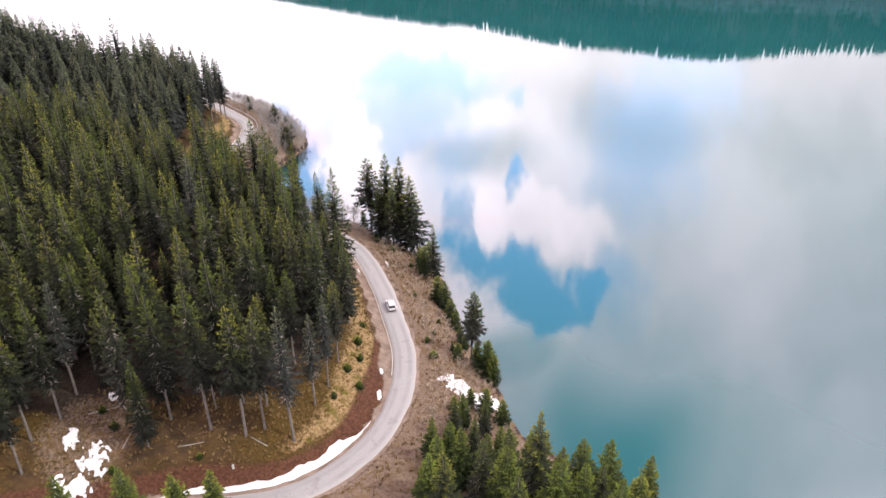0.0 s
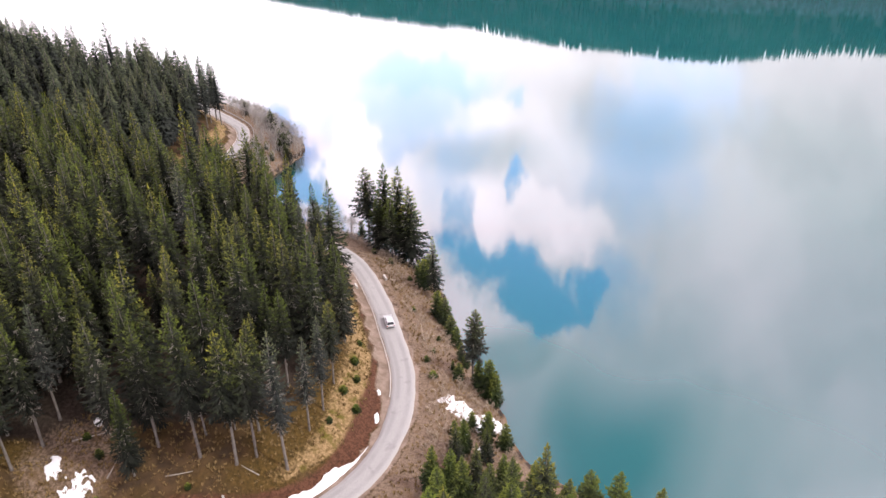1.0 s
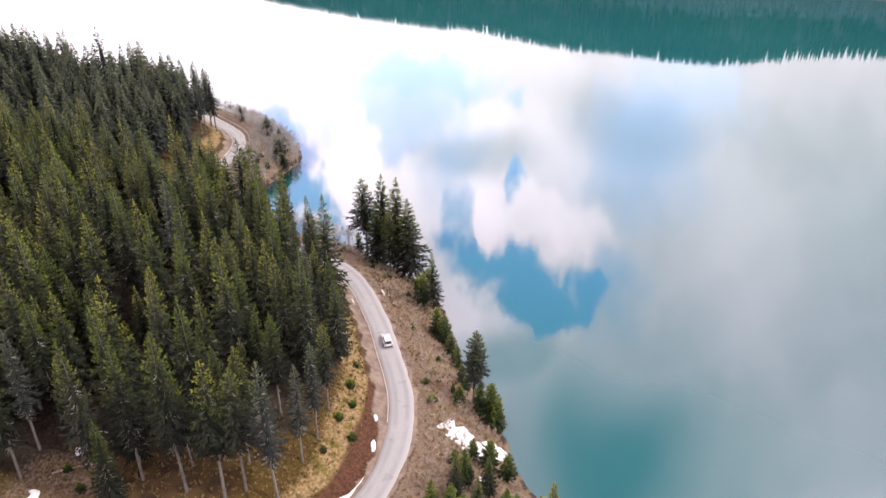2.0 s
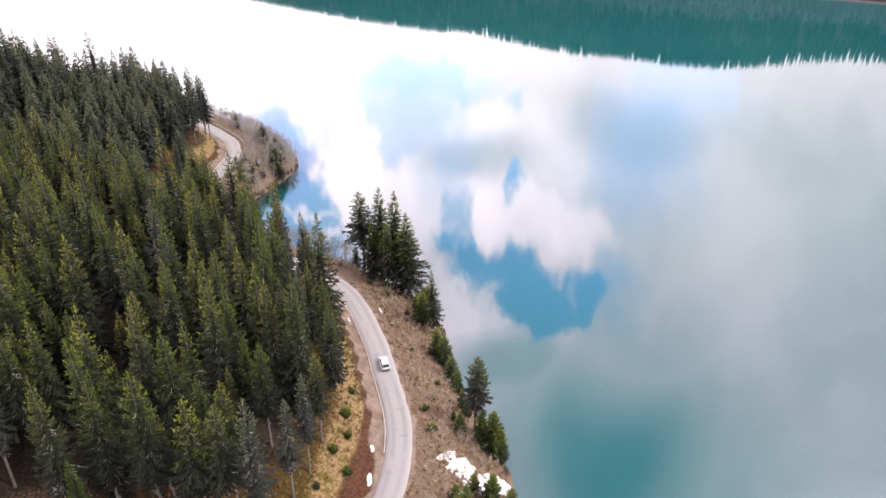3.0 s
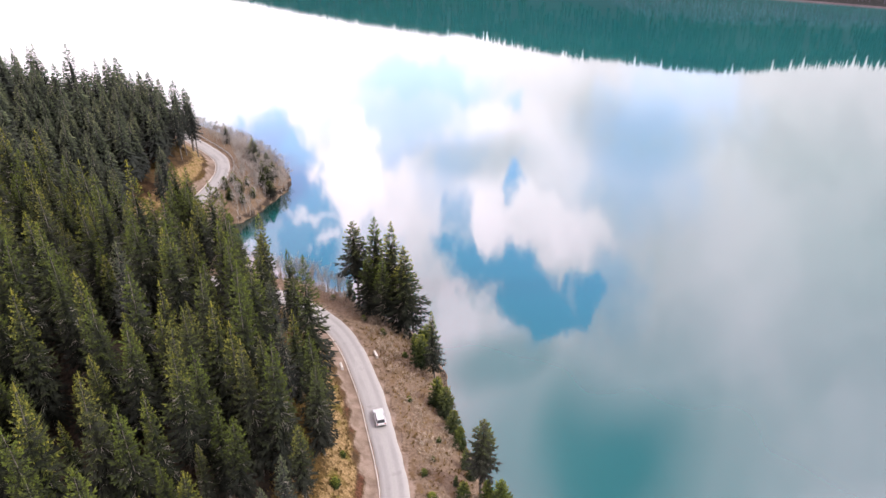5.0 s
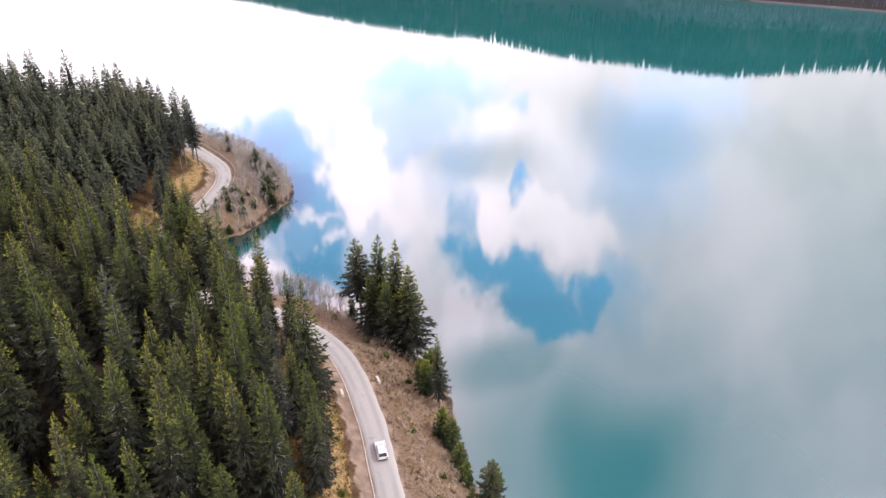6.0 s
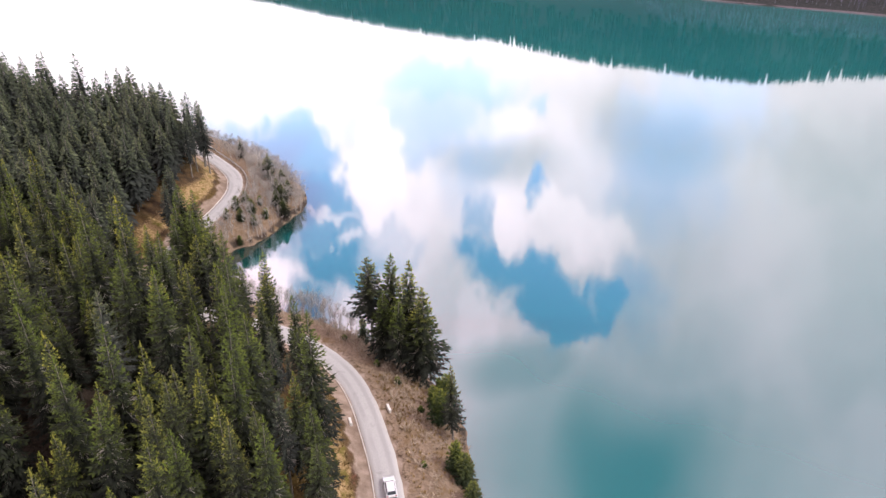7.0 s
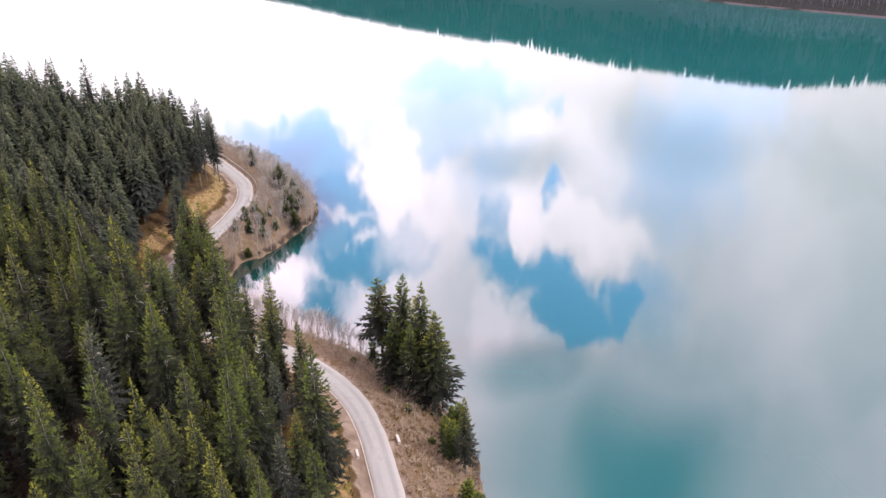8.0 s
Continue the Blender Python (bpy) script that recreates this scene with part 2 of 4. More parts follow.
WATER_IOR = 2.45
GROUND, WATER = build_ground_material(), build_water_material()
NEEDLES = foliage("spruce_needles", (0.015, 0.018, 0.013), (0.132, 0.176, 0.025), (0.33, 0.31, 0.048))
# distance haze put into the needle colour; also used for grey dry trees
GREY_HAZED = foliage("grey_hazed_spruce_needles", (0.030, 0.035, 0.032), (0.125, 0.158, 0.088), (0.20, 0.215, 0.10))
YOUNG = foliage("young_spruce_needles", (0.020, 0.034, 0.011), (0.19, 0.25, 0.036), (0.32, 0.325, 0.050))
BARK = plain("spruce_bark", (0.10, 0.088, 0.078), (0.235, 0.21, 0.19), 6.0, 0.9)
DEADWOOD = plain("dead_twigs", (0.25, 0.225, 0.195), (0.42, 0.385, 0.335), 3.0, 0.9)
TWIGS = plain("bare_twigs", (0.25, 0.235, 0.22), (0.46, 0.43, 0.40), 0.5, 0.9)
HAZEL = plain("bare_brush", (0.23, 0.18, 0.135), (0.45, 0.375, 0.29), 0.4, 0.9)
STRAW = plain("dry_grass", (0.12, 0.08, 0.025), (0.31, 0.215, 0.10), 0.3, 0.9)
# purplish-brown twigs with the blue of distance haze mixed into the colour
HAZY_TWIGS = plain("hazy_bare_twigs", (0.075, 0.072, 0.105), (0.17, 0.16, 0.215), 0.05, 0.9)
FAR_NEEDLES = plain("far_needles", (0.010, 0.016, 0.010), (0.022, 0.030, 0.016), 0.05, 0.9)
STONES = plain("pale_stones", (0.06, 0.046, 0.056), (0.11, 0.086, 0.098), 0.4, 0.9)
SNOW = plain("old_snow", (0.70, 0.71, 0.74), (0.86, 0.87, 0.88), 1.3, 0.6, bump=0.6, depth=0.08)
CONCRETE = plain("white_concrete", (0.48, 0.46, 0.43), (0.68, 0.66, 0.63), 4.0, 0.8)
STEEL = plain("galvanised_steel", (0.35, 0.36, 0.37), (0.52, 0.53, 0.54), 3.0, 0.5, 0.6)
PAINT = plain("silver_car_paint", (0.62, 0.63, 0.65), (0.70, 0.71, 0.73), 2.0, 0.28, 0.35, 0.02, 0.001)
GLASS = plain("dark_car_glass", (0.03, 0.035, 0.04), (0.05, 0.055, 0.06), 2.0, 0.08, 0.0, 0.0)
RUBBER = plain("tyre_rubber", (0.02, 0.02, 0.02), (0.04, 0.04, 0.04), 9.0, 0.85)
RED_LAMP = plain("red_lamp", (0.30, 0.02, 0.02), (0.40, 0.03, 0.02), 5.0, 0.2, 0.0, 0.0)
PLASTIC = plain("black_plastic", (0.03, 0.03, 0.032), (0.05, 0.05, 0.05), 9.0, 0.6)


def build_asphalt():
    m, tr, bsdf = material("worn_asphalt", 0.85, 0.3)
    at = place(tr)
    across = attribute(tr, "across")
    fine, mid, wide = noised(tr, at, 5.0, 5.0, 0.7), noised(tr, at, 0.5, 4.0), noised(tr, at, 0.12, 3.0)
    base = mixed(tr, ramp(tr, fine, 0.25, 0.75), (0.30, 0.296, 0.294), (0.39, 0.384, 0.378))
    base = mixed(tr, ramp(tr, mid, 0.58, 0.75, 0.0, 0.5), base, (0.19, 0.185, 0.185))
    ruts = ramp(tr, maths(tr, "ABSOLUTE", maths(tr, "SUBTRACT", maths(tr, "ABSOLUTE", across), 0.45)), 0.3, 0.05, 0.0, 0.45)
    base = mixed(tr, maths(tr, "MULTIPLY", ruts, ramp(tr, wide, 0.35, 0.6)), base, (0.22, 0.215, 0.215))
    dusty = ramp(tr, maths(tr, "ADD", maths(tr, "ABSOLUTE", across), maths(tr, "MULTIPLY", maths(tr, "SUBTRACT", mid, 0.5), 0.5)), 0.72, 1.0)
    tr.links.new(mixed(tr, dusty, base, (0.375, 0.365, 0.35)), bsdf.inputs["Base Color"])
    bumped(tr, bsdf, fine, 0.4, 0.02)
    return m


ASPHALT = build_asphalt()


# ---------------------------------------------------------------- plan: road, shore, height of the land
def smooth_line(points, step=2.0):
    """A rounded line through the points, cut into even steps."""
    pts = [np.array(p, float) for p in points]
    pts = [2 * pts[0] - pts[1], *pts, 2 * pts[-1] - pts[-2]]
    fine = []
    for a, b, c, d in zip(pts, pts[1:], pts[2:], pts[3:]):
        for t in np.linspace(0, 1, 12, endpoint=False):
            fine.append(0.5 * (2 * b + (c - a) * t + (2 * a - 5 * b + 4 * c - d) * t * t + (3 * b - a - 3 * c + d) * t**3))
    fine = np.array([*fine, pts[-2]])
    run = np.r_[0, np.cumsum(np.linalg.norm(np.diff(fine[:, :2], axis=0), axis=1))]
    at = np.linspace(0, run[-1], max(int(run[-1] / step), 2))
    return np.stack([np.interp(at, run, fine[:, k]) for k in range(fine.shape[1])], 1)


ROAD = smooth_line([
    (-330, -60, 9), (-200, 0, 8), (-120, 38, 7), (-80, 58, 6.2), (-55, 66, 5.8), (-38, 69, 5.6), (-26, 70.5, 5.5), (-18, 74.5, 5.5), (-11.8, 81.5, 5.5),
    (-8.6, 89, 5.5), (-7.2, 97, 5.5), (-7.3, 105, 5.5), (-8.6, 112, 5.5), (-10.4, 119, 5.5), (-12.3, 126.5, 5.5), (-14.6, 133.5, 5.5), (-17.2, 140.5, 5.6),
    (-20.4, 146.8, 5.7), (-24.6, 152.2, 5.8), (-30, 157, 5.9), (-37, 161.5, 6), (-45, 164.5, 6.1), (-53, 167, 6.3), (-62, 173, 6.5), (-68.5, 181, 6.7),
    (-70.8, 190, 6.9), (-69.6, 200, 7.1), (-67.6, 212, 7.3), (-66.6, 222, 7.5), (-66.9, 231, 7.6), (-70, 241, 7.7), (-75.5, 249, 7.8), (-82, 256.5, 8),
    (-91, 266, 8.4), (-104, 277, 9), (-130, 292, 9), (-165, 302, 9), (-220, 292, 9), (-320, 266, 9), (-430, 250, 9)])
ROAD_HALF = 2.1
SHORE_NEAR = smooth_line([
    (58, -200), (60, -60), (52, 0), (42, 40), (36, 58), (33, 69), (28, 77), (19, 84), (13, 90), (11, 96), (10.3, 102), (8.5, 109), (5.3, 116), (2.8, 124), (1.4, 132),
    (0.4, 140), (-1.8, 147), (-6, 154), (-12, 160.5), (-20, 167), (-28, 172.5), (-38, 177), (-48, 180), (-55, 185), (-59.3, 192.5), (-62, 201), (-61.5, 207.5),
    (-58, 210.8), (-55.2, 214), (-53.5, 219), (-50.9, 227), (-49, 232.5), (-48.3, 238), (-50, 246), (-54, 254), (-60, 263), (-69, 274), (-84, 289), (-105, 303)], 2.5)
_y = SHORE_NEAR[:, 1].copy()
SHORE_NEAR[:, 0] += np.where((_y > 85) & (_y < 290), np.where(_y > 208, 1.0, 0.4) * (0.7 * np.sin(_y * 0.9) + 0.6 * np.sin(_y * 1.7 + 1)), 0)
SHORE_BACK = smooth_line([(-105, 303), (-135, 315), (-170, 323), (-225, 313), (-325, 286), (-430, 268), (-700, 250)], 8)
LAND = np.vstack([SHORE_NEAR, SHORE_BACK[1:], [(-2600, 150), (-2600, -2600), (300, -2600), (150, -700)]])


def line_distance(x, y, line):
    """Distance to a line, the side of it (left is plus) and its height there."""
    best, side, high = np.full(x.shape, 1e9), np.ones(x.shape), np.zeros(x.shape)
    for a, b in zip(line[:-1], line[1:]):
        d = b[:2] - a[:2]
        t = np.clip(((x - a[0]) * d[0] + (y - a[1]) * d[1]) / (d @ d), 0, 1)
        ox, oy = x - a[0] - t * d[0], y - a[1] - t * d[1]
        r = np.hypot(ox, oy)
        near = r < best
        best = np.where(near, r, best)
        side = np.where(near, np.sign(d[0] * oy - d[1] * ox + 1e-12), side)
        if len(a) > 2:
            high = np.where(near, a[2] + t * (b[2] - a[2]), high)
    return best, side, high


def on_land(x, y):
    inside = np.zeros(x.shape, bool)
    for a, b in zip(LAND, np.roll(LAND, -1, 0)):
        if a[1] == b[1]:
            continue
        cross = (a[1] > y) != (b[1] > y)
        inside ^= cross & (x < (b[0] - a[0]) * (y - a[1]) / (b[1] - a[1]) + a[0])
    return inside


def wobble(x, y, scale, seed=0.0):
    """Cheap smooth noise, about -1 to 1."""
    v = np.zeros(x.shape)
    for k, (a, b, c) in enumerate(((1.0, 0.31, 0.2), (-0.62, 0.93, 1.7), (0.45, -1.21, 3.9), (1.73, 1.1, 5.1), (-1.9, 0.7, 2.2))):
        v += np.sin((a * x + b * y) * scale + c + seed * (k + 1)) / (1 + 0.35 * k)
    return v / 2.6


def smooth(a, b, v):
    t = np.clip((v - a) / (b - a), 0, 1)
    return t * t * (3 - 2 * t)


FAR_FOOT = np.array((200.0, 715.0))


def far_coords(x, y):
    """Across the lake: metres inland from the far shore, and metres along it."""
    dx, dy = x - FAR_FOOT[0], y - FAR_FOOT[1]
    along = dx * 0.806 - dy * 0.591
    return dx * 0.591 + dy * 0.806 + 10 * np.sin(along / 90) + 5 * np.sin(along / 37 + 1), along


def land_height(x, y):
    """Height of the ground, and masks of what covers it."""
    x, y = np.asarray(x, float), np.asarray(y, float)
    dr, side, zr = line_distance(x, y, ROAD)
    ds, _, _ = line_distance(x, y, np.vstack([SHORE_NEAR, SHORE_BACK[1:]]))
    inside = on_land(x, y)
    up = side > 0
    out = np.maximum(dr - 3.0, 0)
    # uphill: cut bank, then the wooded slope
    rise = np.interp(out, (0, 0.9, 2.9, 8.5, 22, 37, 57, 97, 140, 300), (0, 0.35, 2.4, 5.9, 9.5, 12.5, 18.0, 31.0, 46.0, 58))
    hill = zr + rise + wobble(x, y, 0.09) * np.clip(out / 12, 0, 1) * 1.3 + wobble(x, y, 0.7, 2) * np.clip(out / 4, 0, 1) * 0.18
    hill = hill + 7.0 * smooth(150, 195, y) * smooth(40, 75, out)
    roof = 1.0 + 0.62 * ds
    hill = np.where((hill > roof) & (dr > 9), roof, hill)
    # lake side: a bank that falls to the water
    u = out / np.maximum(out + ds, 0.01)
    bank = zr * (1 - u**1.8) + wobble(x, y, 0.55, 4) * 0.22 * np.clip(out / 2, 0, 1) * np.clip(ds / 3, 0, 1)
    h = np.where(up, hill, bank)
    h = np.where(inside, np.maximum(h, 0.02 + 0.12 * np.minimum(ds, 2)), -0.45 * np.minimum(ds, 14) - 0.05)
    # the hillside across the lake
    df, along = far_coords(x, y)
    top = np.interp(along, (-2600, -1500, -992, -840, -740, -620, -520, -440, -369, -320, -220, -130, -54, 24, 85, 112, 147, 186, 300, 700, 1800), (40, 85, 101, 110, 119, 121, 121, 118, 113, 124, 127, 131, 127, 117, 106, 98, 90, 85, 82, 78, 60)) + 1.5 * np.sin(along / 31 + 2)
    far = np.where(df > 0, top * smooth(-40, 290, df) - top * smooth(-40, 290, 0.0 * df) + 1.0 * np.clip(df / 4, 0, 1), -0.2 * np.minimum(-df, 40))
    far = np.where(df > 290, far - 0.1 * (df - 290), far)
    h = np.where(df > -60, np.maximum(far, -8), h)
    isle = df > -60
    wide = np.clip(wobble(x, y, 0.21, 7) * 0.5 + 0.5, 0, 1)
    masks = {
        "cut": np.where(up & inside & ~isle, smooth(2.9, 3.3, dr - 0.9 * smooth(90, 104, y)) * smooth(7.6, 5.4, dr + 1.8 * wide + 1.5 * smooth(100, 125, y) - 0.2 * smooth(104, 90, y)), 0),
        "grass": np.where(up & inside & ~isle, smooth(5.0, 6.2, dr) * smooth(14, 8.5, dr + 3 * wide) * (0.25 + 0.75 * np.maximum(smooth(-27, -17, x), 0.7 * smooth(185, 200, y))), 0),
        "shore": np.maximum(np.where(~up & (inside | (ds < 8)) & ~isle, smooth(2.4, 3.4, dr), 0), np.where(up & inside & ~isle, 0.55 * smooth(1.25, 0.7, np.hypot((x + 53) / 8, (y - 79) / 9) + 0.3 * (wide - 0.5)), 0)),
        "verge": np.where(inside & ~isle, np.where(up, smooth(3.3, 2.7, dr - 1.6 * smooth(90, 104, y)), smooth(3.1, 2.4, dr)), 0),
        # deep forest floor that gets the painted shade
        "litter_shade": np.where(up & inside & ~isle, smooth(13, 19, dr + 5 * (wide - 0.5)), 0),
        # waterline band: wet soil plus painted undercut shade
        "wet_shade": np.where(inside & ~isle, smooth(2.2, 0.7, ds + 0.9 * wide), 0),
        "far": np.where(isle, 1.0, 0.0)}
    return h, masks


def ground_z(x, y):
    return float(land_height(np.array([x]), np.array([y]))[0][0])


def spread(a, b, step, far, ratio=1.13):
    """Even lines from a to b, then ever wider ones out to far."""
    mid = list(np.arange(a, b + step / 2, step))
    for sign, edge, limit in ((-1, a, far[0]), (1, b, far[1])):
        s, v, more = step, edge, []
        while sign * (limit - v) > 0:
            s = min(s * ratio, 45)
            v += sign * s
            more.append(v)
        mid = more[::-1] + mid if sign < 0 else mid + more
    return np.array(mid)


def part(name, verts, faces, mat, parent=None, label="", attrs=None, flat=True):
    """One mesh object from arrays, under a thing if given."""
    me = bpy.data.meshes.new(name)
    me.from_pydata(verts if isinstance(verts, list) else verts.tolist(), [], faces)
    me.materials.append(mat)
    for key, values in (attrs or {}).items():
        me.attributes.new(key, "FLOAT", "POINT").data.foreach_set("value", np.asarray(values, np.float32))
    if not flat:
        me.polygons.foreach_set("use_smooth", [True] * len(me.polygons))
    me.update()
    ob = new(name, me)
    ob.parent = parent
    if label:
        ob["label"] = label
    return ob


def bm_part(name, bm, mat, parent=None, label="", smooth_faces=False):
    me = bpy.data.meshes.new(name)
    bm.to_mesh(me)
    bm.free()
    me.materials.append(mat)
    if smooth_faces:
        me.polygons.foreach_set("use_smooth", [True] * len(me.polygons))
    ob = new(name, me)
    ob.parent = parent
    if label:
        ob["label"] = label
    return ob


def build_ground():
    xs, ys = spread(-125, 45, 1.25, (-2600, 2400)), spread(45, 275, 1.25, (-2500, 2600))
    gx, gy = np.meshgrid(xs, ys)
    h, masks = land_height(gx.ravel(), gy.ravel())
    verts = np.stack([gx.ravel(), gy.ravel(), h], 1)
    n = len(xs)
    faces = [(j * n + i, j * n + i + 1, (j + 1) * n + i + 1, (j + 1) * n + i) for j in range(len(ys) - 1) for i in range(n - 1)]
    ob = part("ground", verts, faces, GROUND, attrs=masks, flat=False)
    tagged(ob, "wooded hillside with red soil, straw grass and shore", "ground", kind="structure")


def build_lake():
    xs, ys = np.r_[-2600, -600, -150, np.arange(-76, -19, 2.0), 60, 400, 2600], np.r_[-2600, -400, 100, np.arange(166, 277, 2.0), 330, 700, 2600]
    gx, gy = [v.ravel() for v in np.meshgrid(xs, ys)]
    ds, _, _ = line_distance(gx, gy, SHORE_NEAR)
    # strip along the bay shore that takes the painted dark reflection
    bank_reflection = smooth(11, 2, ds + 2.5 * wobble(gx, gy, 0.35, 3)) * smooth(165, 185, gy)
    n = len(xs)
    faces = [(j * n + i, j * n + i + 1, (j + 1) * n + i + 1, (j + 1) * n + i) for j in range(len(ys) - 1) for i in range(n - 1)]
    ob = part("water", np.stack([gx, gy, 0 * gx], 1), faces, WATER, attrs={"bank_reflection": bank_reflection})
    tagged(ob, "still teal mountain lake mirroring clouds and blue sky", "lake", kind="structure")


def frames_along(line):
    d = np.gradient(line[:, :2], axis=0)
    d /= np.linalg.norm(d, axis=1)[:, None]
    return d, np.stack([-d[:, 1], d[:, 0]], 1)


def build_road():
    line = smooth_line(ROAD[40:], 1.0)
    line = line[(line[:, 0] > -180)]
    d, left = frames_along(line)
    cuts = np.array([-1.0, -0.97, -0.6, -0.2, 0.2, 0.6, 0.97, 1.0])
    drop = np.array([-0.12, 0.03, 0.06, 0.08, 0.08, 0.06, 0.03, -0.12])
    ragged = np.array([noise.noise(Vector((k * 0.35, 3.3, 0))) for k in range(len(line))])
    verts, across = [], []
    for k, (c, l) in enumerate(zip(line, left)):
        for u, z in zip(cuts, drop):
            w = u * (ROAD_HALF + (0.18 * ragged[k] if abs(u) > 0.9 else 0))
            verts.append((c[0] + l[0] * w, c[1] + l[1] * w, c[2] + 0.05 + z))
            across.append(u)
    m = len(cuts)
    faces = [(k * m + i, (k + 1) * m + i, (k + 1) * m + i + 1, k * m + i + 1) for k in range(len(line) - 1) for i in range(m - 1)]
    faces = [f[::-1] for f in faces]
    ob = part("road", verts, faces, ASPHALT, attrs={"across": across}, flat=False)
    tagged(ob, "narrow pale grey worn asphalt lakeside road", "road", kind="structure")
    # pale edging on the uphill side
    verts, faces = [], []
    line, left = line[line[:, 1] > 98], left[line[:, 1] > 98]
    for k, (c, l) in enumerate(zip(line, left)):
        for w, z in ((2.22, -0.1), (2.24, 0.1), (2.35, 0.11), (2.37, -0.1)):
            verts.append((c[0] + l[0] * w, c[1] + l[1] * w, c[2] + 0.05 + z))
    for k in range(len(line) - 1):
        faces += [(k * 4 + i, k * 4 + i + 1, k * 4 + 5 + i, k * 4 + 4 + i) for i in range(3)]
    tagged(part("kerb", verts, faces, CONCRETE), "low whitish concrete edging along the asphalt road", "kerb", kind="structure")


build_ground()
build_lake()
build_road()


def build_far_beach():
    """A pale strip of stones along the waterline across the lake."""
    verts, faces = [], []
    steps = 130
    for k in range(steps + 1):
        along = -200 + 650 * k / steps
        off = 10 * math.sin(along / 90) + 5 * math.sin(along / 37 + 1)
        for df, z in ((-4.5, -0.4), (-3, 0.4), (-1, 1.0), (0.8, 0.8)):
            d = df - off
            verts.append((FAR_FOOT[0] + 0.806 * along + 0.591 * d, FAR_FOOT[1] - 0.591 * along + 0.806 * d, z))
    for k in range(steps):
        faces += [(k * 4 + i, k * 4 + 4 + i, k * 4 + 5 + i, k * 4 + 1 + i) for i in range(3)]
    ob = part("far_shore", verts, faces, STONES, flat=False)
    tagged(ob, "pale stony waterline across the lake", "shore", kind="structure")


build_far_beach()


# ---------------------------------------------------------------- trees
def tube(path, radii, sides=6):
    """Rings round a path; returns vertices and faces."""
    verts, faces = [], []
    for (x, y, z), r in zip(path, radii):
        for k in range(sides):
            a = 2 * math.pi * k / sides
            verts.append((x + r * math.cos(a), y + r * math.sin(a), z))
    for i in range(len(path) - 1):
        for k in range(sides):
            j = (k + 1) % sides
            faces.append((i * sides + k, i * sides + j, (i + 1) * sides + j, (i + 1) * sides + k))
    faces.append(tuple(range((len(path) - 1) * sides, len(path) * sides)))
    return verts, faces


class Spray:
    """Collects loose faces with a value per corner: 0 painted dark at the trunk, 1 lit at the twig's end."""

    def __init__(self):
        self.verts, self.faces, self.tip_light = [], [], []

    def add(self, corners, tips):
        n = len(self.verts)
        self.verts += corners
        self.tip_light += tips
        self.faces.append(tuple(range(n, n + len(corners))))


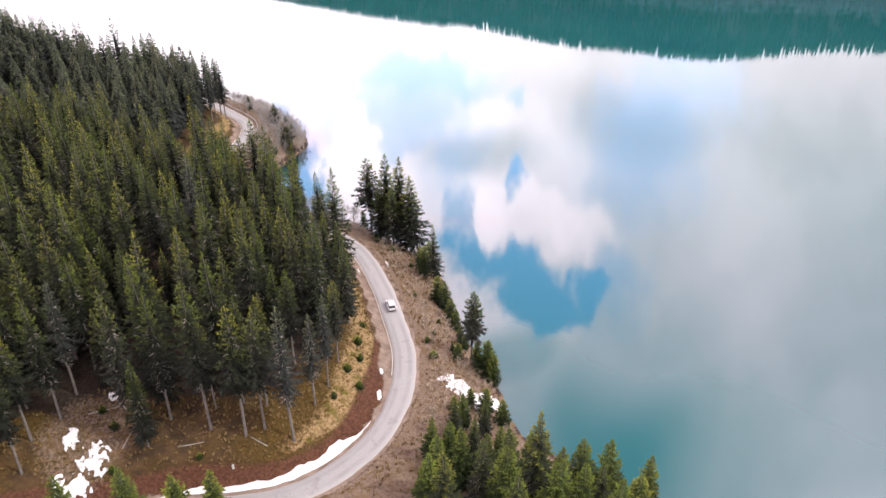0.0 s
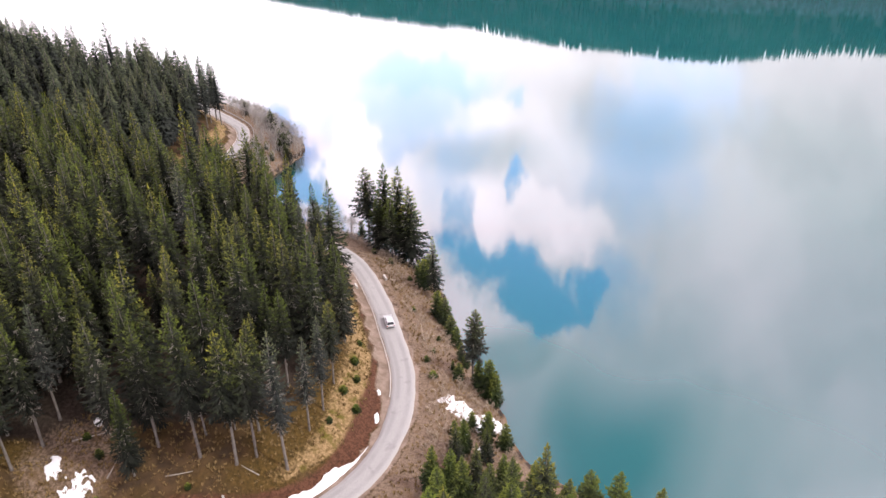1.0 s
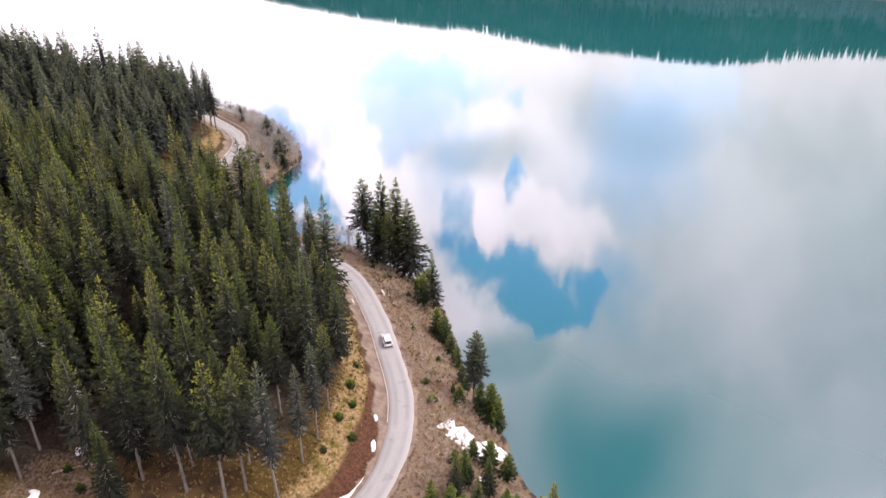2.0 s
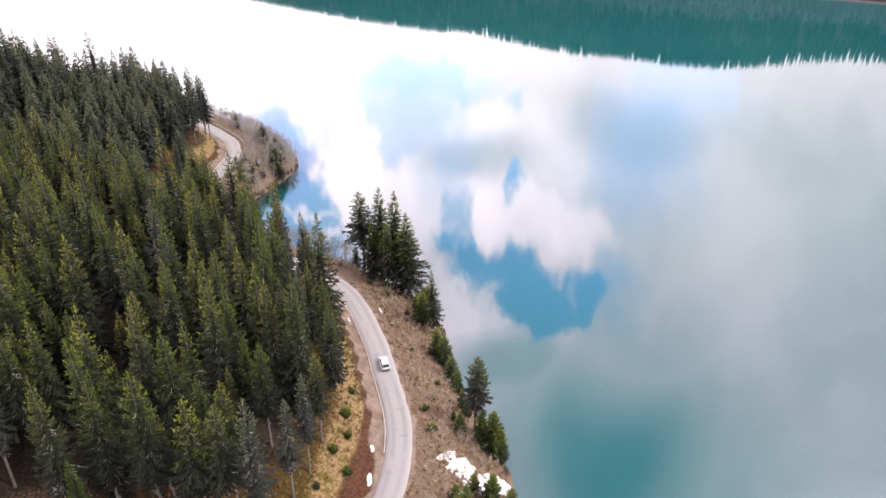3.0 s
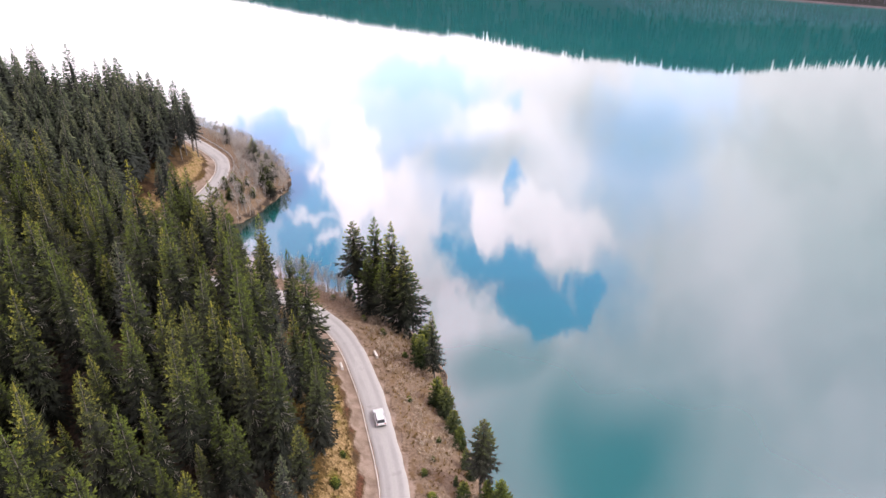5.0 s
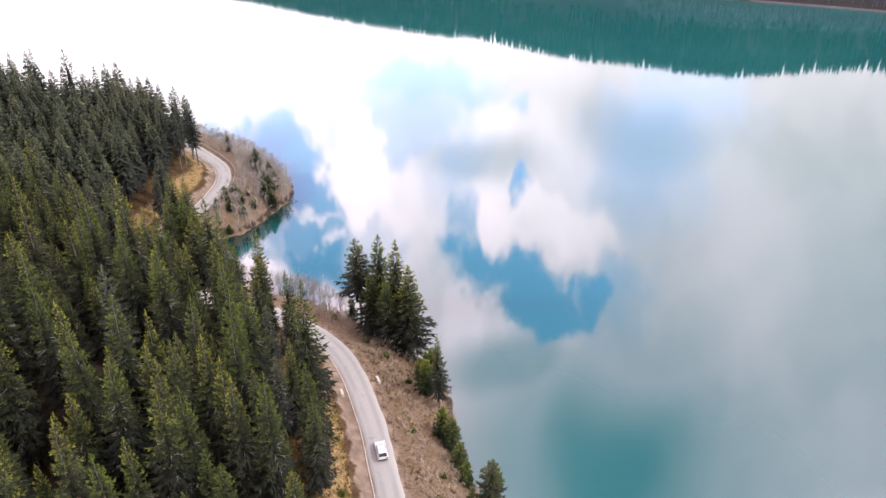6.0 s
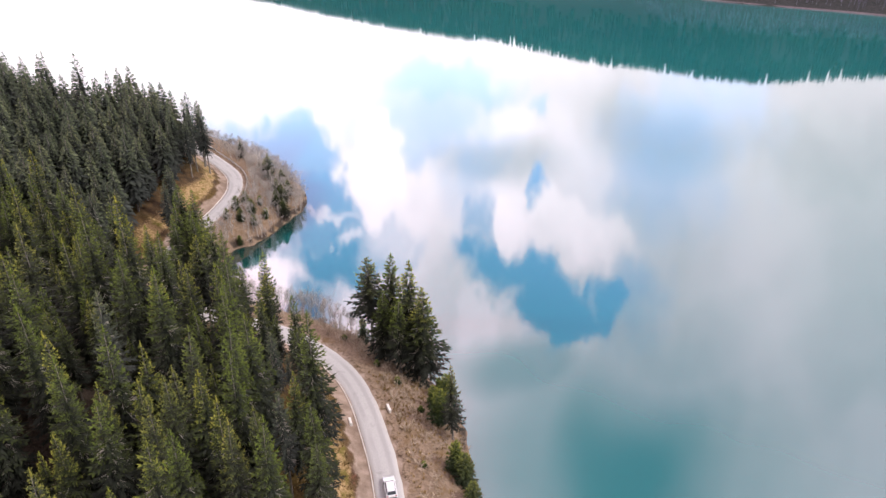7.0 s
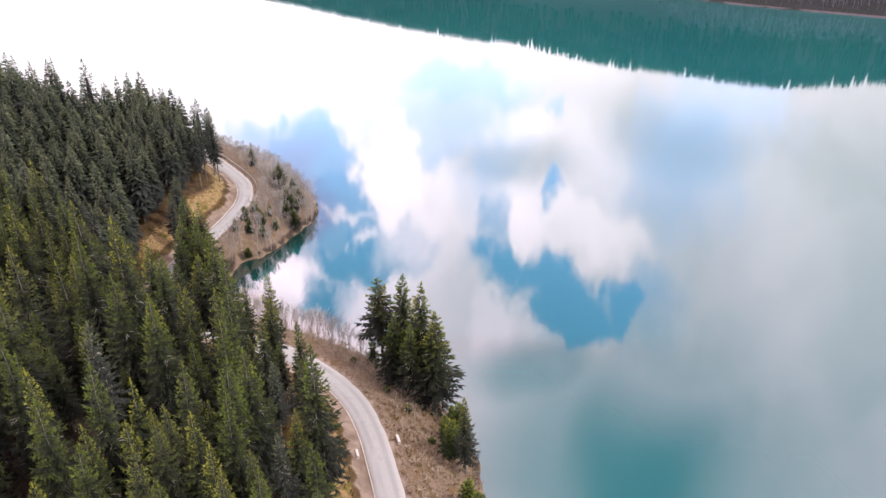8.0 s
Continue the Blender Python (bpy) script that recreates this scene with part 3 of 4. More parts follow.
def spruce_crown(rng, high, bare, wide, step=0.6, stations=4, thick=1.0, droop=1.0, shape=0.7, skirt=0.5):
    """Whorls of narrow drooping boughs, each a spine with side sprays, round an added dark core for inner shade."""
    s = Spray()
    z = bare * high
    lean = rng.uniform(0, 6.28)

    def reach_at(t):
        return wide * (1 - t) ** shape * (1 - skirt + skirt * min(1, t * 3.6 + 0.2)) * (0.75 + 0.25 * min(1, (1 - t) * 7)) + 0.10

    # added opaque cone, coloured dark as the shade inside the crown
    rings = 5
    for k in range(rings):
        t0, t1 = 0.75 * k / rings, 0.75 * (k + 1) / rings
        z0, z1 = (bare + (1 - bare) * t0) * high, (bare + (1 - bare) * t1) * high
        r0, r1 = 0.24 * reach_at(t0), 0.24 * reach_at(t1) * (1 if k < rings - 1 else 0.1)
        for i in range(6):
            a, b = lean + 1.0472 * i, lean + 1.0472 * (i + 1)
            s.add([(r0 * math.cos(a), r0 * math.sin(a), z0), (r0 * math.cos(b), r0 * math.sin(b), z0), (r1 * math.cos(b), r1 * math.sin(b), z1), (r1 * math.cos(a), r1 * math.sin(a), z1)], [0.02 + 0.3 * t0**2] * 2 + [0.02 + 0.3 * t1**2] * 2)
    ragged = [rng.uniform(0.84, 1.14) for _ in range(7)]
    while z < high * 0.985:
        t = (z - bare * high) / (high - bare * high)
        reach = reach_at(t)
        count = max(4, int(round(rng.uniform(8.0, 10.2) * (1 - 0.4 * t))))
        lean += rng.uniform(0.5, 1.3)
        # light on the upper crown and shade lower down, put into the colour value
        fresh_lit = 0.05 + 0.95 * min(1.0, t * 1.3) ** 1.6
        for k in range(count):
            a = lean + 6.283 * k / count + rng.uniform(-0.3, 0.3)
            ln = reach * rng.uniform(0.66, 1.2) * ragged[int(a * 1.114) % 7]
            if rng.random() < 0.06:
                continue
            zz = z + rng.uniform(-0.5, 0.5) * step
            rise = (0.48 * t**1.3 - 0.10 - 0.26 * (1 - t)) + rng.uniform(-0.12, 0.12)
            sag = (0.34 * (1 - t) + 0.06) * droop
            ca, sa = math.cos(a), math.sin(a)

            def along(f):
                return (ca * ln * f, sa * ln * f, zz + ln * (rise * f - sag * f * f + 0.24 * f**4))

            n = max(min(2, stations), int(round(stations * (0.5 + 0.5 * (1 - t)))))
            bright = fresh_lit * rng.uniform(0.55, 1.0)
            for i in range(n):
                f0 = 0.14 + 0.80 * i / n
                f1 = min(1.0, f0 + 0.8 / n)
                x0, y0, z0 = along(f0)
                x1, y1, z1 = along(f1)
                w = thick * (ln * 0.19 * (1 - 0.5 * f0) * rng.uniform(0.7, 1.4) + 0.06)
                hang = (0.10 + 0.34 * (1 - t)) * w * rng.uniform(0.3, 2.4)
                for sd in (-1, 1):
                    fx = x1 - sd * sa * w + ca * w * 0.6
                    fy = y1 + sd * ca * w + sa * w * 0.6
                    fz = z1 - hang - rng.uniform(-0.04, 0.08)
                    mx, my = x0 * 0.45 + fx * 0.55 - ca * w * 0.15, y0 * 0.45 + fy * 0.55 - sa * w * 0.15
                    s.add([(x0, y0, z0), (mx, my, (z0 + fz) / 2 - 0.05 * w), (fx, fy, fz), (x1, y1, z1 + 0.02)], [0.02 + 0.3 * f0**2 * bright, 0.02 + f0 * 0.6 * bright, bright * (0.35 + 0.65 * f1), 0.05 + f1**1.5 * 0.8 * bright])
            x0, y0, z0 = along(0.8)
            x1, y1, z1 = along(1.16)
            w = 0.07 * ln + 0.05
            s.add([(x0 + sa * w, y0 - ca * w, z0), (x1, y1, z1), (x0 - sa * w, y0 + ca * w, z0 - 0.03)], [0.55 * bright, bright, 0.55 * bright])
        z += step * rng.uniform(0.8, 1.2) * (1.1 - 0.5 * t)
    # leading shoot
    for k in range(4):
        a = 1.57 * k + lean
        s.add([(0.13 * math.cos(a), 0.13 * math.sin(a), high * 0.955), (0, 0, high), (0.13 * math.cos(a + 1.4), 0.13 * math.sin(a + 1.4), high * 0.95)], [0.6, 1.0, 0.6])
    return s


def dead_boughs(rng, high, bare, wide, count):
    """Thin grey dry boughs on the shaded lower trunk."""
    verts, faces = [], []
    for _ in range(count):
        z = high * rng.uniform(0.75 * bare, bare + 0.45)
        a, ln = rng.uniform(0, 6.283), wide * rng.uniform(0.3, 0.95) * min(1.0, 1.25 - z / high) * (1.0 if z > bare * high else 0.5)
        ca, sa = math.cos(a), math.sin(a)
        dz = -ln * rng.uniform(0.05, 0.45)
        for w, f0, f1, turn in ((0.034, 0, 1, 0), (0.022, 0.45, 0.85, 0.5), (0.022, 0.6, 0.95, -0.5)):
            n = len(verts)
            x0, y0, z0 = ca * ln * f0, sa * ln * f0, z + dz * f0 * f0
            x1, y1 = x0 + math.cos(a + turn) * ln * (f1 - f0), y0 + math.sin(a + turn) * ln * (f1 - f0)
            z1 = z + dz * f1 * f1
            verts += [(x0 + sa * w, y0 - ca * w, z0), (x0 - sa * w, y0 + ca * w, z0), (x0, y0, z0 + 1.6 * w), (x1, y1, z1)]
            faces += [(n, n + 1, n + 3), (n + 1, n + 2, n + 3), (n + 2, n, n + 3)]
    return verts, faces


def spruce(seed, high, bare, wide, mat, label, step=0.58, stations=4, dead=60, thick=1.0, droop=1.0, shape=0.6, skirt=0.5):
    """A spruce with a trunk, a crown and dry lower boughs, standing at the origin."""
    rng = random.Random(seed)
    tree = new("spruce_tree")
    tagged(tree, label, "tree")
    bend = rng.uniform(-0.012, 0.012) * high, rng.uniform(-0.012, 0.012) * high
    ts = (-0.03, 0.02, 0.3, 0.6, 0.85, 0.99)
    foot = 0.0095 * high + 0.035
    v, f = tube([(bend[0] * math.sin(3.14 * max(t, 0)), bend[1] * math.sin(3.14 * max(t, 0)), t * high) for t in ts], [foot * 1.5, foot, foot * 0.75, foot * 0.38, foot * 0.14, 0.012], 7)
    part("trunk", v, f, BARK, tree, "grey-brown bark", flat=False)
    s = spruce_crown(rng, high, bare, wide, step, stations, thick, droop, shape, skirt)
    part("crown", s.verts, s.faces, mat, tree, attrs={"tip_light": s.tip_light})
    if dead:
        v, f = dead_boughs(rng, high, bare, wide, dead)
        part("deadwood", v, f, DEADWOOD, tree, "dry grey leafless boughs")["kind"] = "stuff"
    return tree


TALL = "tall dark green spruce with yellowish branch tips on the hillside"
SPARSE = "spruce with bare grey lower trunk at the forest edge"
DRY = "thin greyish spruce with many dry boughs on the slope"
YOUNGL = "young bushy bright green spruce on the lake bank"
KINDS = [
    spruce(1, 23.0, 0.14, 3.8, NEEDLES, TALL, shape=0.9), spruce(2, 23.0, 0.18, 3.4, NEEDLES, TALL, shape=0.85), spruce(3, 23.0, 0.12, 4.2, NEEDLES, TALL, shape=0.97),
    spruce(4, 23.0, 0.2, 3.1, NEEDLES, TALL, shape=0.9), spruce(5, 23.0, 0.38, 2.9, NEEDLES, SPARSE, droop=0.8, shape=0.72, skirt=0.6),
    spruce(6, 23.0, 0.34, 3.1, NEEDLES, SPARSE, droop=0.8, shape=0.72, skirt=0.6), spruce(7, 23.0, 0.34, 2.8, GREY_HAZED, DRY, dead=150, thick=0.85, droop=0.8, shape=0.75, skirt=0.6),
    spruce(8, 23.0, 0.30, 3.0, NEEDLES, DRY, dead=130, thick=0.9, droop=0.8, shape=0.78, skirt=0.55),
]
BROAD = [spruce(9, 23.0, 0.05, 5.0, YOUNG, "bushy yellow-green spruce on the slope below the road", 0.6, 4, 0, 1.2, 0.8, 0.8),
         spruce(10, 23.0, 0.06, 4.4, YOUNG, "bushy yellow-green spruce on the slope below the road", 0.6, 4, 0, 1.2, 0.8, 0.8)]
SMALL = [spruce(11, 8.0, 0.04, 2.1, YOUNG, YOUNGL, 0.36, 4, 0, 1.25, 0.6), spruce(12, 8.0, 0.05, 1.8, YOUNG, YOUNGL, 0.36, 4, 0, 1.25, 0.6)]

rng = random.Random(77)
planted = []


def plant(kind, x, y, top=None, high=None, group="spruces of the lakeside forest", girth=1.0):
    """A copy of a tree at a place, with its top at a height or of a given height."""
    base = ground_z(x, y)
    ob = kind
    full = 8.0 if kind in SMALL else 23.0
    tall = (top - base) if top is not None else high
    tall = max(tall, 1.2)
    s = tall / full
    w = (s * 0.45 + 0.55 * min(s, 1.05)) * girth * rng.uniform(0.92, 1.1)
    m = pose(x, y, base - 0.1, rng.uniform(-1.6, 1.6), rng.uniform(-1.6, 1.6), rng.uniform(0, 360)) @ Matrix.Diagonal((w, w, s, 1))
    t = copy_thing(ob, m)
    tagged(t, group=group)
    planted.append((x, y))
    return t


GREYISH = spruce(13, 23.0, 0.3, 3.3, GREY_HAZED, "haze-greyed spruce with bare trunk beside the road bend", shape=0.75, skirt=0.65)

# trees that stand out: x, y, height of the top above the lake
FRONT = [(-29.8, 79.3, 33.1), (-35.1, 80.0, 36.8), (-22.8, 79.8, 33.0), (-45.5, 79.3, 36.3), (-27.2, 80.5, 31.5), (-25.0, 94.0, 30.5), (-19.0, 90.3, 28.5),
         (-58.2, 81.5, 33.8), (-60.5, 77.2, 31.5), (-60.2, 72.8, 29.5), (-57.6, 86.0, 33.5), (-63.5, 82.5, 34.0), (-62.8, 70.0, 29.0), (-18.2, 96.5, 27.0), (-20.5, 86.0, 27.5), (-41.5, 81.5, 33.5)]
INNER = [(-42.9, 84.2, 38.4), (-47.2, 102.5, 30.0), (-44.5, 87.5, 40.6), (-41.2, 110.5, 42.0), (-31.7, 97.3, 37.6), (-21.5, 101.5, 36.4), (-34.0, 115.0, 38.6),
         (-33.8, 108.0, 37.2), (-22.9, 118.4, 29.5), (-51.3, 112.1, 43.0), (-38.7, 101.4, 38.3), (-21.2, 122.9, 36.6), (-55.5, 136.5, 44.1), (-49.0, 135.3, 47.3),
         (-40.2, 142.1, 26.3), (-86.5, 174.3, 39.8), (-107.7, 236.9, 45.4), (-75.3, 236.2, 31.3), (-17.8, 108.5, 28.0), (-18.6, 112.5, 30.0), (-73.2, 203.5, 25.5), (-74.5, 208.0, 24.0), (-73.0, 199.0, 23.0), (-43.8, 77.5, 25.5), (-78.0, 240.0, 31.0), (-77.5, 232.5, 31.5), (-80.5, 237.0, 33.0), (-79.5, 244.5, 30.5), (-83.5, 247.0, 32.0), (-77.2, 227.5, 30.0)]
for k, (x, y, top) in enumerate(FRONT):
    plant(KINDS[4 + k % 4], x, y, top, girth=0.95)
for k, (x, y, top) in enumerate(INNER):
    plant(GREYISH if y > 195 else KINDS[(0, 1, 2, 3, 7, 0)[k % 6]], x, y, top)

# the rest of the forest, scattered with room between the trunks
cells = {}


def free(x, y, gap):
    i, j = int(x // 6), int(y // 6)
    for a in (-1, 0, 1):
        for b in (-1, 0, 1):
            for px, py in cells.get((i + a, j + b), ()):
                if (px - x) ** 2 + (py - y) ** 2 < gap * gap:
                    return False
    return True


def take(x, y):
    cells.setdefault((int(x // 6), int(y // 6)), []).append((x, y))


for x, y in planted:
    take(x, y)
tries = np.array([(rng.uniform(-190, -8), rng.uniform(72, 300)) for _ in range(18000)])
th, _ = land_height(tries[:, 0], tries[:, 1])
tr_d, tr_side, _ = line_distance(tries[:, 0], tries[:, 1], ROAD)
ts_d, _, _ = line_distance(tries[:, 0], tries[:, 1], np.vstack([SHORE_NEAR, SHORE_BACK[1:]]))
tin = on_land(tries[:, 0], tries[:, 1])
close, beyond = [], []
for (x, y), z, d, sd, ds, ok in zip(tries.tolist(), th, tr_d, tr_side, ts_d, tin):
    edge = 11.5 if 84 < y < 104 else 9.0 if y < 136 else 6.0 if x < -52 and 156 < y < 205 else 9.5 if y < 176 else 7.0
    if y > 192 and x > -92:
        edge = 12.5 if y < 240 else 10.5
    if not ok or sd < 0 or d < edge or ds < 4 or z < 1 or x < -0.74 * y - 14 or y > 268 or (x < -112 and y > 256):
        continue
    if math.hypot((x + 51.5) / 5.8, (y - 78) / 9.5) < 1 or math.hypot((x + 42) / 4, (y - 95) / 4) < 1:
        continue
    if not free(x, y, (3.3 if math.sin(x * 0.21 + 2) + math.sin(y * 0.17 - x * 0.08) > -0.2 else 5.0) if y < 150 else 3.5):
        continue
    take(x, y)
    (close if (y < 176 and len(close) < 270 and x > -112) else beyond).append((x, y, z, d))
inside = [c for c in close if c[3] > 18][:len(KINDS)]
for x, y, z, d in close:
    if (x, y, z, d) in inside:
        continue
    tall = (rng.uniform(18.5, 26.0) if rng.random() < 0.72 else rng.uniform(10.5, 17.0)) * (0.82 if d < 14 else 1.0)
    kind = KINDS[rng.choice((4, 5, 6, 7))] if d < 15 else KINDS[rng.choice((0, 1, 2, 3, 0, 1, 2, 3, 7))]
    plant(kind, x, y, high=tall)

# farther trees of the same forest, joined
LIGHT = []
for k in range(5):
    r = random.Random(40 + k)
    s = spruce_crown(r, 23.0, 0.2, (4.1, 3.5, 4.5, 3.8, 3.2)[k], 0.6, 1, 1.9, 1.0, 0.92)
    v, f = tube([(0, 0, -0.6), (0, 0, 8), (0, 0, 22)], [0.26, 0.2, 0.03], 5)
    LIGHT.append((np.array(s.verts), s.faces, s.tip_light, np.array(v), f))


def joined(name, spots, label, category, crown_name, needles):
    """Many trees in two meshes: crowns and trunks."""
    cv, cf, ct, tv, tf, tones = [], [], [], [], [], []
    n = m = 0
    for x, y, z, s, w in spots:
        v, f, t, bv, bf = LIGHT[rng.randrange(len(LIGHT))]
        a = rng.uniform(0, 6.283)
        turn = np.array([[math.cos(a), -math.sin(a), 0], [math.sin(a), math.cos(a), 0], [0, 0, 1]]) * np.array([w, w, s])[:, None]
        cv.append(v @ turn.T + (x, y, z)), tv.append(bv @ turn.T + (x, y, z))
        cf += [tuple(i + n for i in q) for q in f]
        tf += [tuple(i + m for i in q) for q in bf]
        ct += t
        tones += [rng.random()] * len(t)
        n, m = n + len(v), m + len(bv)
    ob = tagged(new(name), label, category, kind="stuff")
    part(crown_name, np.vstack(cv), cf, needles, ob, attrs={"tip_light": ct, "tone": tones})
    part("trunks", np.vstack(tv), tf, BARK, ob)
    return ob


spots = []
for x, y, z, d in beyond:
    s = (rng.uniform(0.66, 0.96) if rng.random() < 0.75 else rng.uniform(0.45, 0.66)) * (0.78 if d < 16 and x > -52 else 1.0)
    spots.append((x, y, z - 0.1, s, (0.35 + 0.6 * s) * rng.uniform(0.9, 1.12)))
joined("forest", spots, "dense dark spruce forest covering the far slope", "forest", "crowns", GREY_HAZED)

# trees on the lake bank: x, y, height of the top
BANK = [(-18.3, 160.5, 24.3), (-14.0, 159.9, 25.5), (-10.7, 156.2, 26.0), (-7.6, 152.6, 22.5), (-15.5, 156.0, 20.0), (-12.0, 152.5, 20.5), (-1.8, 136.7, 17.6), (5.3, 107.5, 17.8)]
for k, (x, y, top) in enumerate(BANK):
    plant(KINDS[(4, 3, 1, 0, 2, 3, 3, 5)[k]], x, y, top, group="spruces on the lake bank", girth=1.45 if k != 6 else 1.1)
BANK_SMALL = [(-20.5, 163.0, 9.0), (-18.0, 157.0, 6.5), (-4.2, 139.5, 10.5), (-5.5, 143.0, 8.5), (0.2, 126.6, 8.5), (-1.2, 128.5, 9.0), (1.6, 122.5, 6.8),
              (2.6, 119.0, 6.5), (8.0, 104.5, 9.2), (6.3, 105.8, 8.2), (9.2, 102.6, 7.2), (2.6, 106.0, 7.5), (1.6, 108.5, 6.2), (-1.9, 113.0, 5.6), (-3.4, 146.5, 8.0),
              (4.6, 93.0, 7.6), (1.6, 91.0, 7.5), (7.0, 92.0, 8.2), (9.8, 90.5, 7.0), (4.2, 111.5, 5.6)]
for x, y, top in BANK_SMALL:
    plant(SMALL[rng.randrange(2)], x, y, top, group="young spruces on the lake bank", girth=1.15)
BAY = [(-62.3, 188.5, 21.0), (-65.4, 191.5, 19.5), (-59.3, 185.5, 17.5), (-57.6, 183.6, 14.5), (-64.0, 184.5, 17.5), (-59.5, 180.5, 17.5), (-56.2, 178.8, 16.0), (-62.3, 178.6, 17.0), (-60.8, 183.2, 19.0)]
for k, (x, y, high) in enumerate(BAY):
    plant(KINDS[(2, 0, 3, 1)[k % 4]], x, y, high=high, group="spruces between the road and the bay", girth=1.4)
POINT = [(-60.5, 244.4, 12.9), (-58.5, 240.5, 9.5), (-55.5, 234.0, 9.0), (-53.5, 231.0, 8.5), (-54.5, 228.5, 7.5), (-63.0, 247.5, 9.0), (-73.0, 259.0, 11.8),
         (-57.0, 236.0, 7.0), (-52.0, 226.5, 6.0), (-56.2, 243.0, 8.5), (-53.0, 237.5, 7.5)]
for x, y, top in POINT:
    plant(KINDS[rng.choice((0, 2))], x, y, top + 1.5, group="small conifers on the wooded point", girth=2.1)
NEARBY = [(12.5, 69.0, 23.8), (22.9, 70.5, 17.2), (28.5, 70.7, 13.9), (19.6, 73.0, 14.9), (9.0, 73.6, 16.5), (0.2, 63.0, 22.8), (9.1, 61.8, 20.5), (1.5, 84.0, 13.5),
          (-1.0, 71.0, 17.5), (2.5, 75.0, 15.5), (-2.0, 79.0, 13.8), (6.0, 75.5, 14.0), (-2.2, 66.5, 19.0), (3.0, 87.0, 11.5), (12.5, 76.5, 13.0), (16.0, 71.0, 15.5), (20.5, 66.5, 17.5), (0.5, 78.5, 13.5), (8.5, 80.0, 11.0), (4.5, 79.5, 13.5), (14.5, 65.0, 19.5), (5.0, 68.0, 19.5), (17.8, 65.5, 18.0), (25.5, 66.0, 15.5), (6.5, 86.0, 11.0),
          (-28.5, 61.0, 21.5), (-32.7, 61.0, 21.3), (-38.5, 60.0, 23.0), (-47.5, 61.5, 20.5)]
for x, y, top in NEARBY:
    plant(BROAD[rng.randrange(2)] if rng.random() < 0.65 else KINDS[rng.choice((0, 2))], x, y, top, group="spruces below the road", girth=1.2)


# evergreen bushes among the leafless thicket of the point
for x, y, high in ((-62.5, 218.0, 4.2), (-60.5, 214.5, 3.6), (-59.0, 219.5, 4.4), (-57.5, 216.0, 3.2), (-61.5, 223.0, 3.5), (-55.8, 221.5, 3.4), (-58.2, 225.0, 3.0), (-60.0, 209.8, 3.0), (-63.4, 212.5, 3.4)):
    ob = plant(SMALL[rng.randrange(2)], x, y, high=high, group="evergreen bushes on the wooded point", girth=1.5)
    tagged(ob, "olive-green evergreen bush among bare trees", "bush")
    ob.name = "bush"


# low dark shrubs scattered on the open slopes
SHRUBS = [(-14.8, 99.0), (-15.6, 103.5), (-14.2, 92.5), (-16.5, 95.5), (-17.8, 88.5), (-52.5, 83.0), (-49.5, 80.0), (-54.0, 88.0), (-48.0, 74.0), (-15.4, 110.0),
          (-36.0, 76.2), (-47.0, 86.5), (-6.2, 127.0), (-7.5, 141.0), (-1.0, 118.0), (-12.2, 147.5), (-16.5, 152.5), (-3.2, 109.5), (-2.0, 104.5), (-24.0, 161.0)]
for x, y in SHRUBS:
    ob = plant(SMALL[rng.randrange(2)], x, y, high=rng.uniform(1.0, 1.7), group="low shrubs on the slopes", girth=2.2)
    tagged(ob, "low dark green evergreen shrub on the slope", "shrub")
    ob.name = "shrub"


# ---------------------------------------------------------------- leafless trees and brush
def bare_branches(rng, high, levels=4, spread_angle=0.5, least=0.011, stem=1.0):
    """Forking thin boughs as tapered three-sided spikes."""
    verts, faces = [], []

    def grow(p, d, ln, w, level):
        q = p + d * ln
        side = d.orthogonal().normalized()
        other = d.cross(side)
        n = len(verts)
        w2 = w * 0.62
        for c, r in ((p, w), (q, w2)):
            for a in (0, 2.094, 4.189):
                verts.append(tuple(c + (side * math.cos(a) + other * math.sin(a)) * r))
        faces.extend([(n, n + 1, n + 4, n + 3), (n + 1, n + 2, n + 5, n + 4), (n + 2, n, n + 3, n + 5)])
        if level:
            for _ in range(rng.choice((2, 3, 3)) if level > 1 else 3):
                e = (d + Vector((rng.gauss(0, spread_angle), rng.gauss(0, spread_angle), rng.gauss(0.12, 0.25)))).normalized()
                grow(p + d * ln * rng.uniform(0.55, 1.0), e, ln * rng.uniform(0.55, 0.82), max(w2 * 0.75, least), level - 1)

    grow(Vector((0, 0, -0.2)), Vector((rng.gauss(0, 0.06), rng.gauss(0, 0.06), 1)).normalized(), high * 0.36, stem * (0.012 * high + 0.02), levels)
    return verts, faces


def bare_tree(seed, high):
    r = random.Random(seed)
    ob = tagged(new("bare_tree"), "leafless grey-brown deciduous tree by the lake", "tree")
    v, f = tube([(0, 0, -0.3), (0, 0, high * 0.16), (0, 0, high * 0.3)], [0.011 * high, 0.009 * high, 0.007 * high], 6)
    part("trunk", v, f, TWIGS, ob)
    v, f = bare_branches(r, high, 5, 0.25, 0.011, 0.55)
    v = [(x, y, z + high * 0.1) for x, y, z in v]
    part("bare_crown", v, f, TWIGS, ob, "thin leafless grey branches")
    return ob


BARE = [bare_tree(21, 8.0), bare_tree(22, 8.0), bare_tree(23, 8.0)]

def bare_at(x, y, high):
    s = high / 8.0
    tagged(copy_thing(BARE[rng.randrange(3)], pose(x, y, ground_z(x, y) - 0.05, 0, 0, rng.uniform(0, 360)) @ Matrix.Diagonal((s, s, s, 1))), group="leafless trees on the shore")


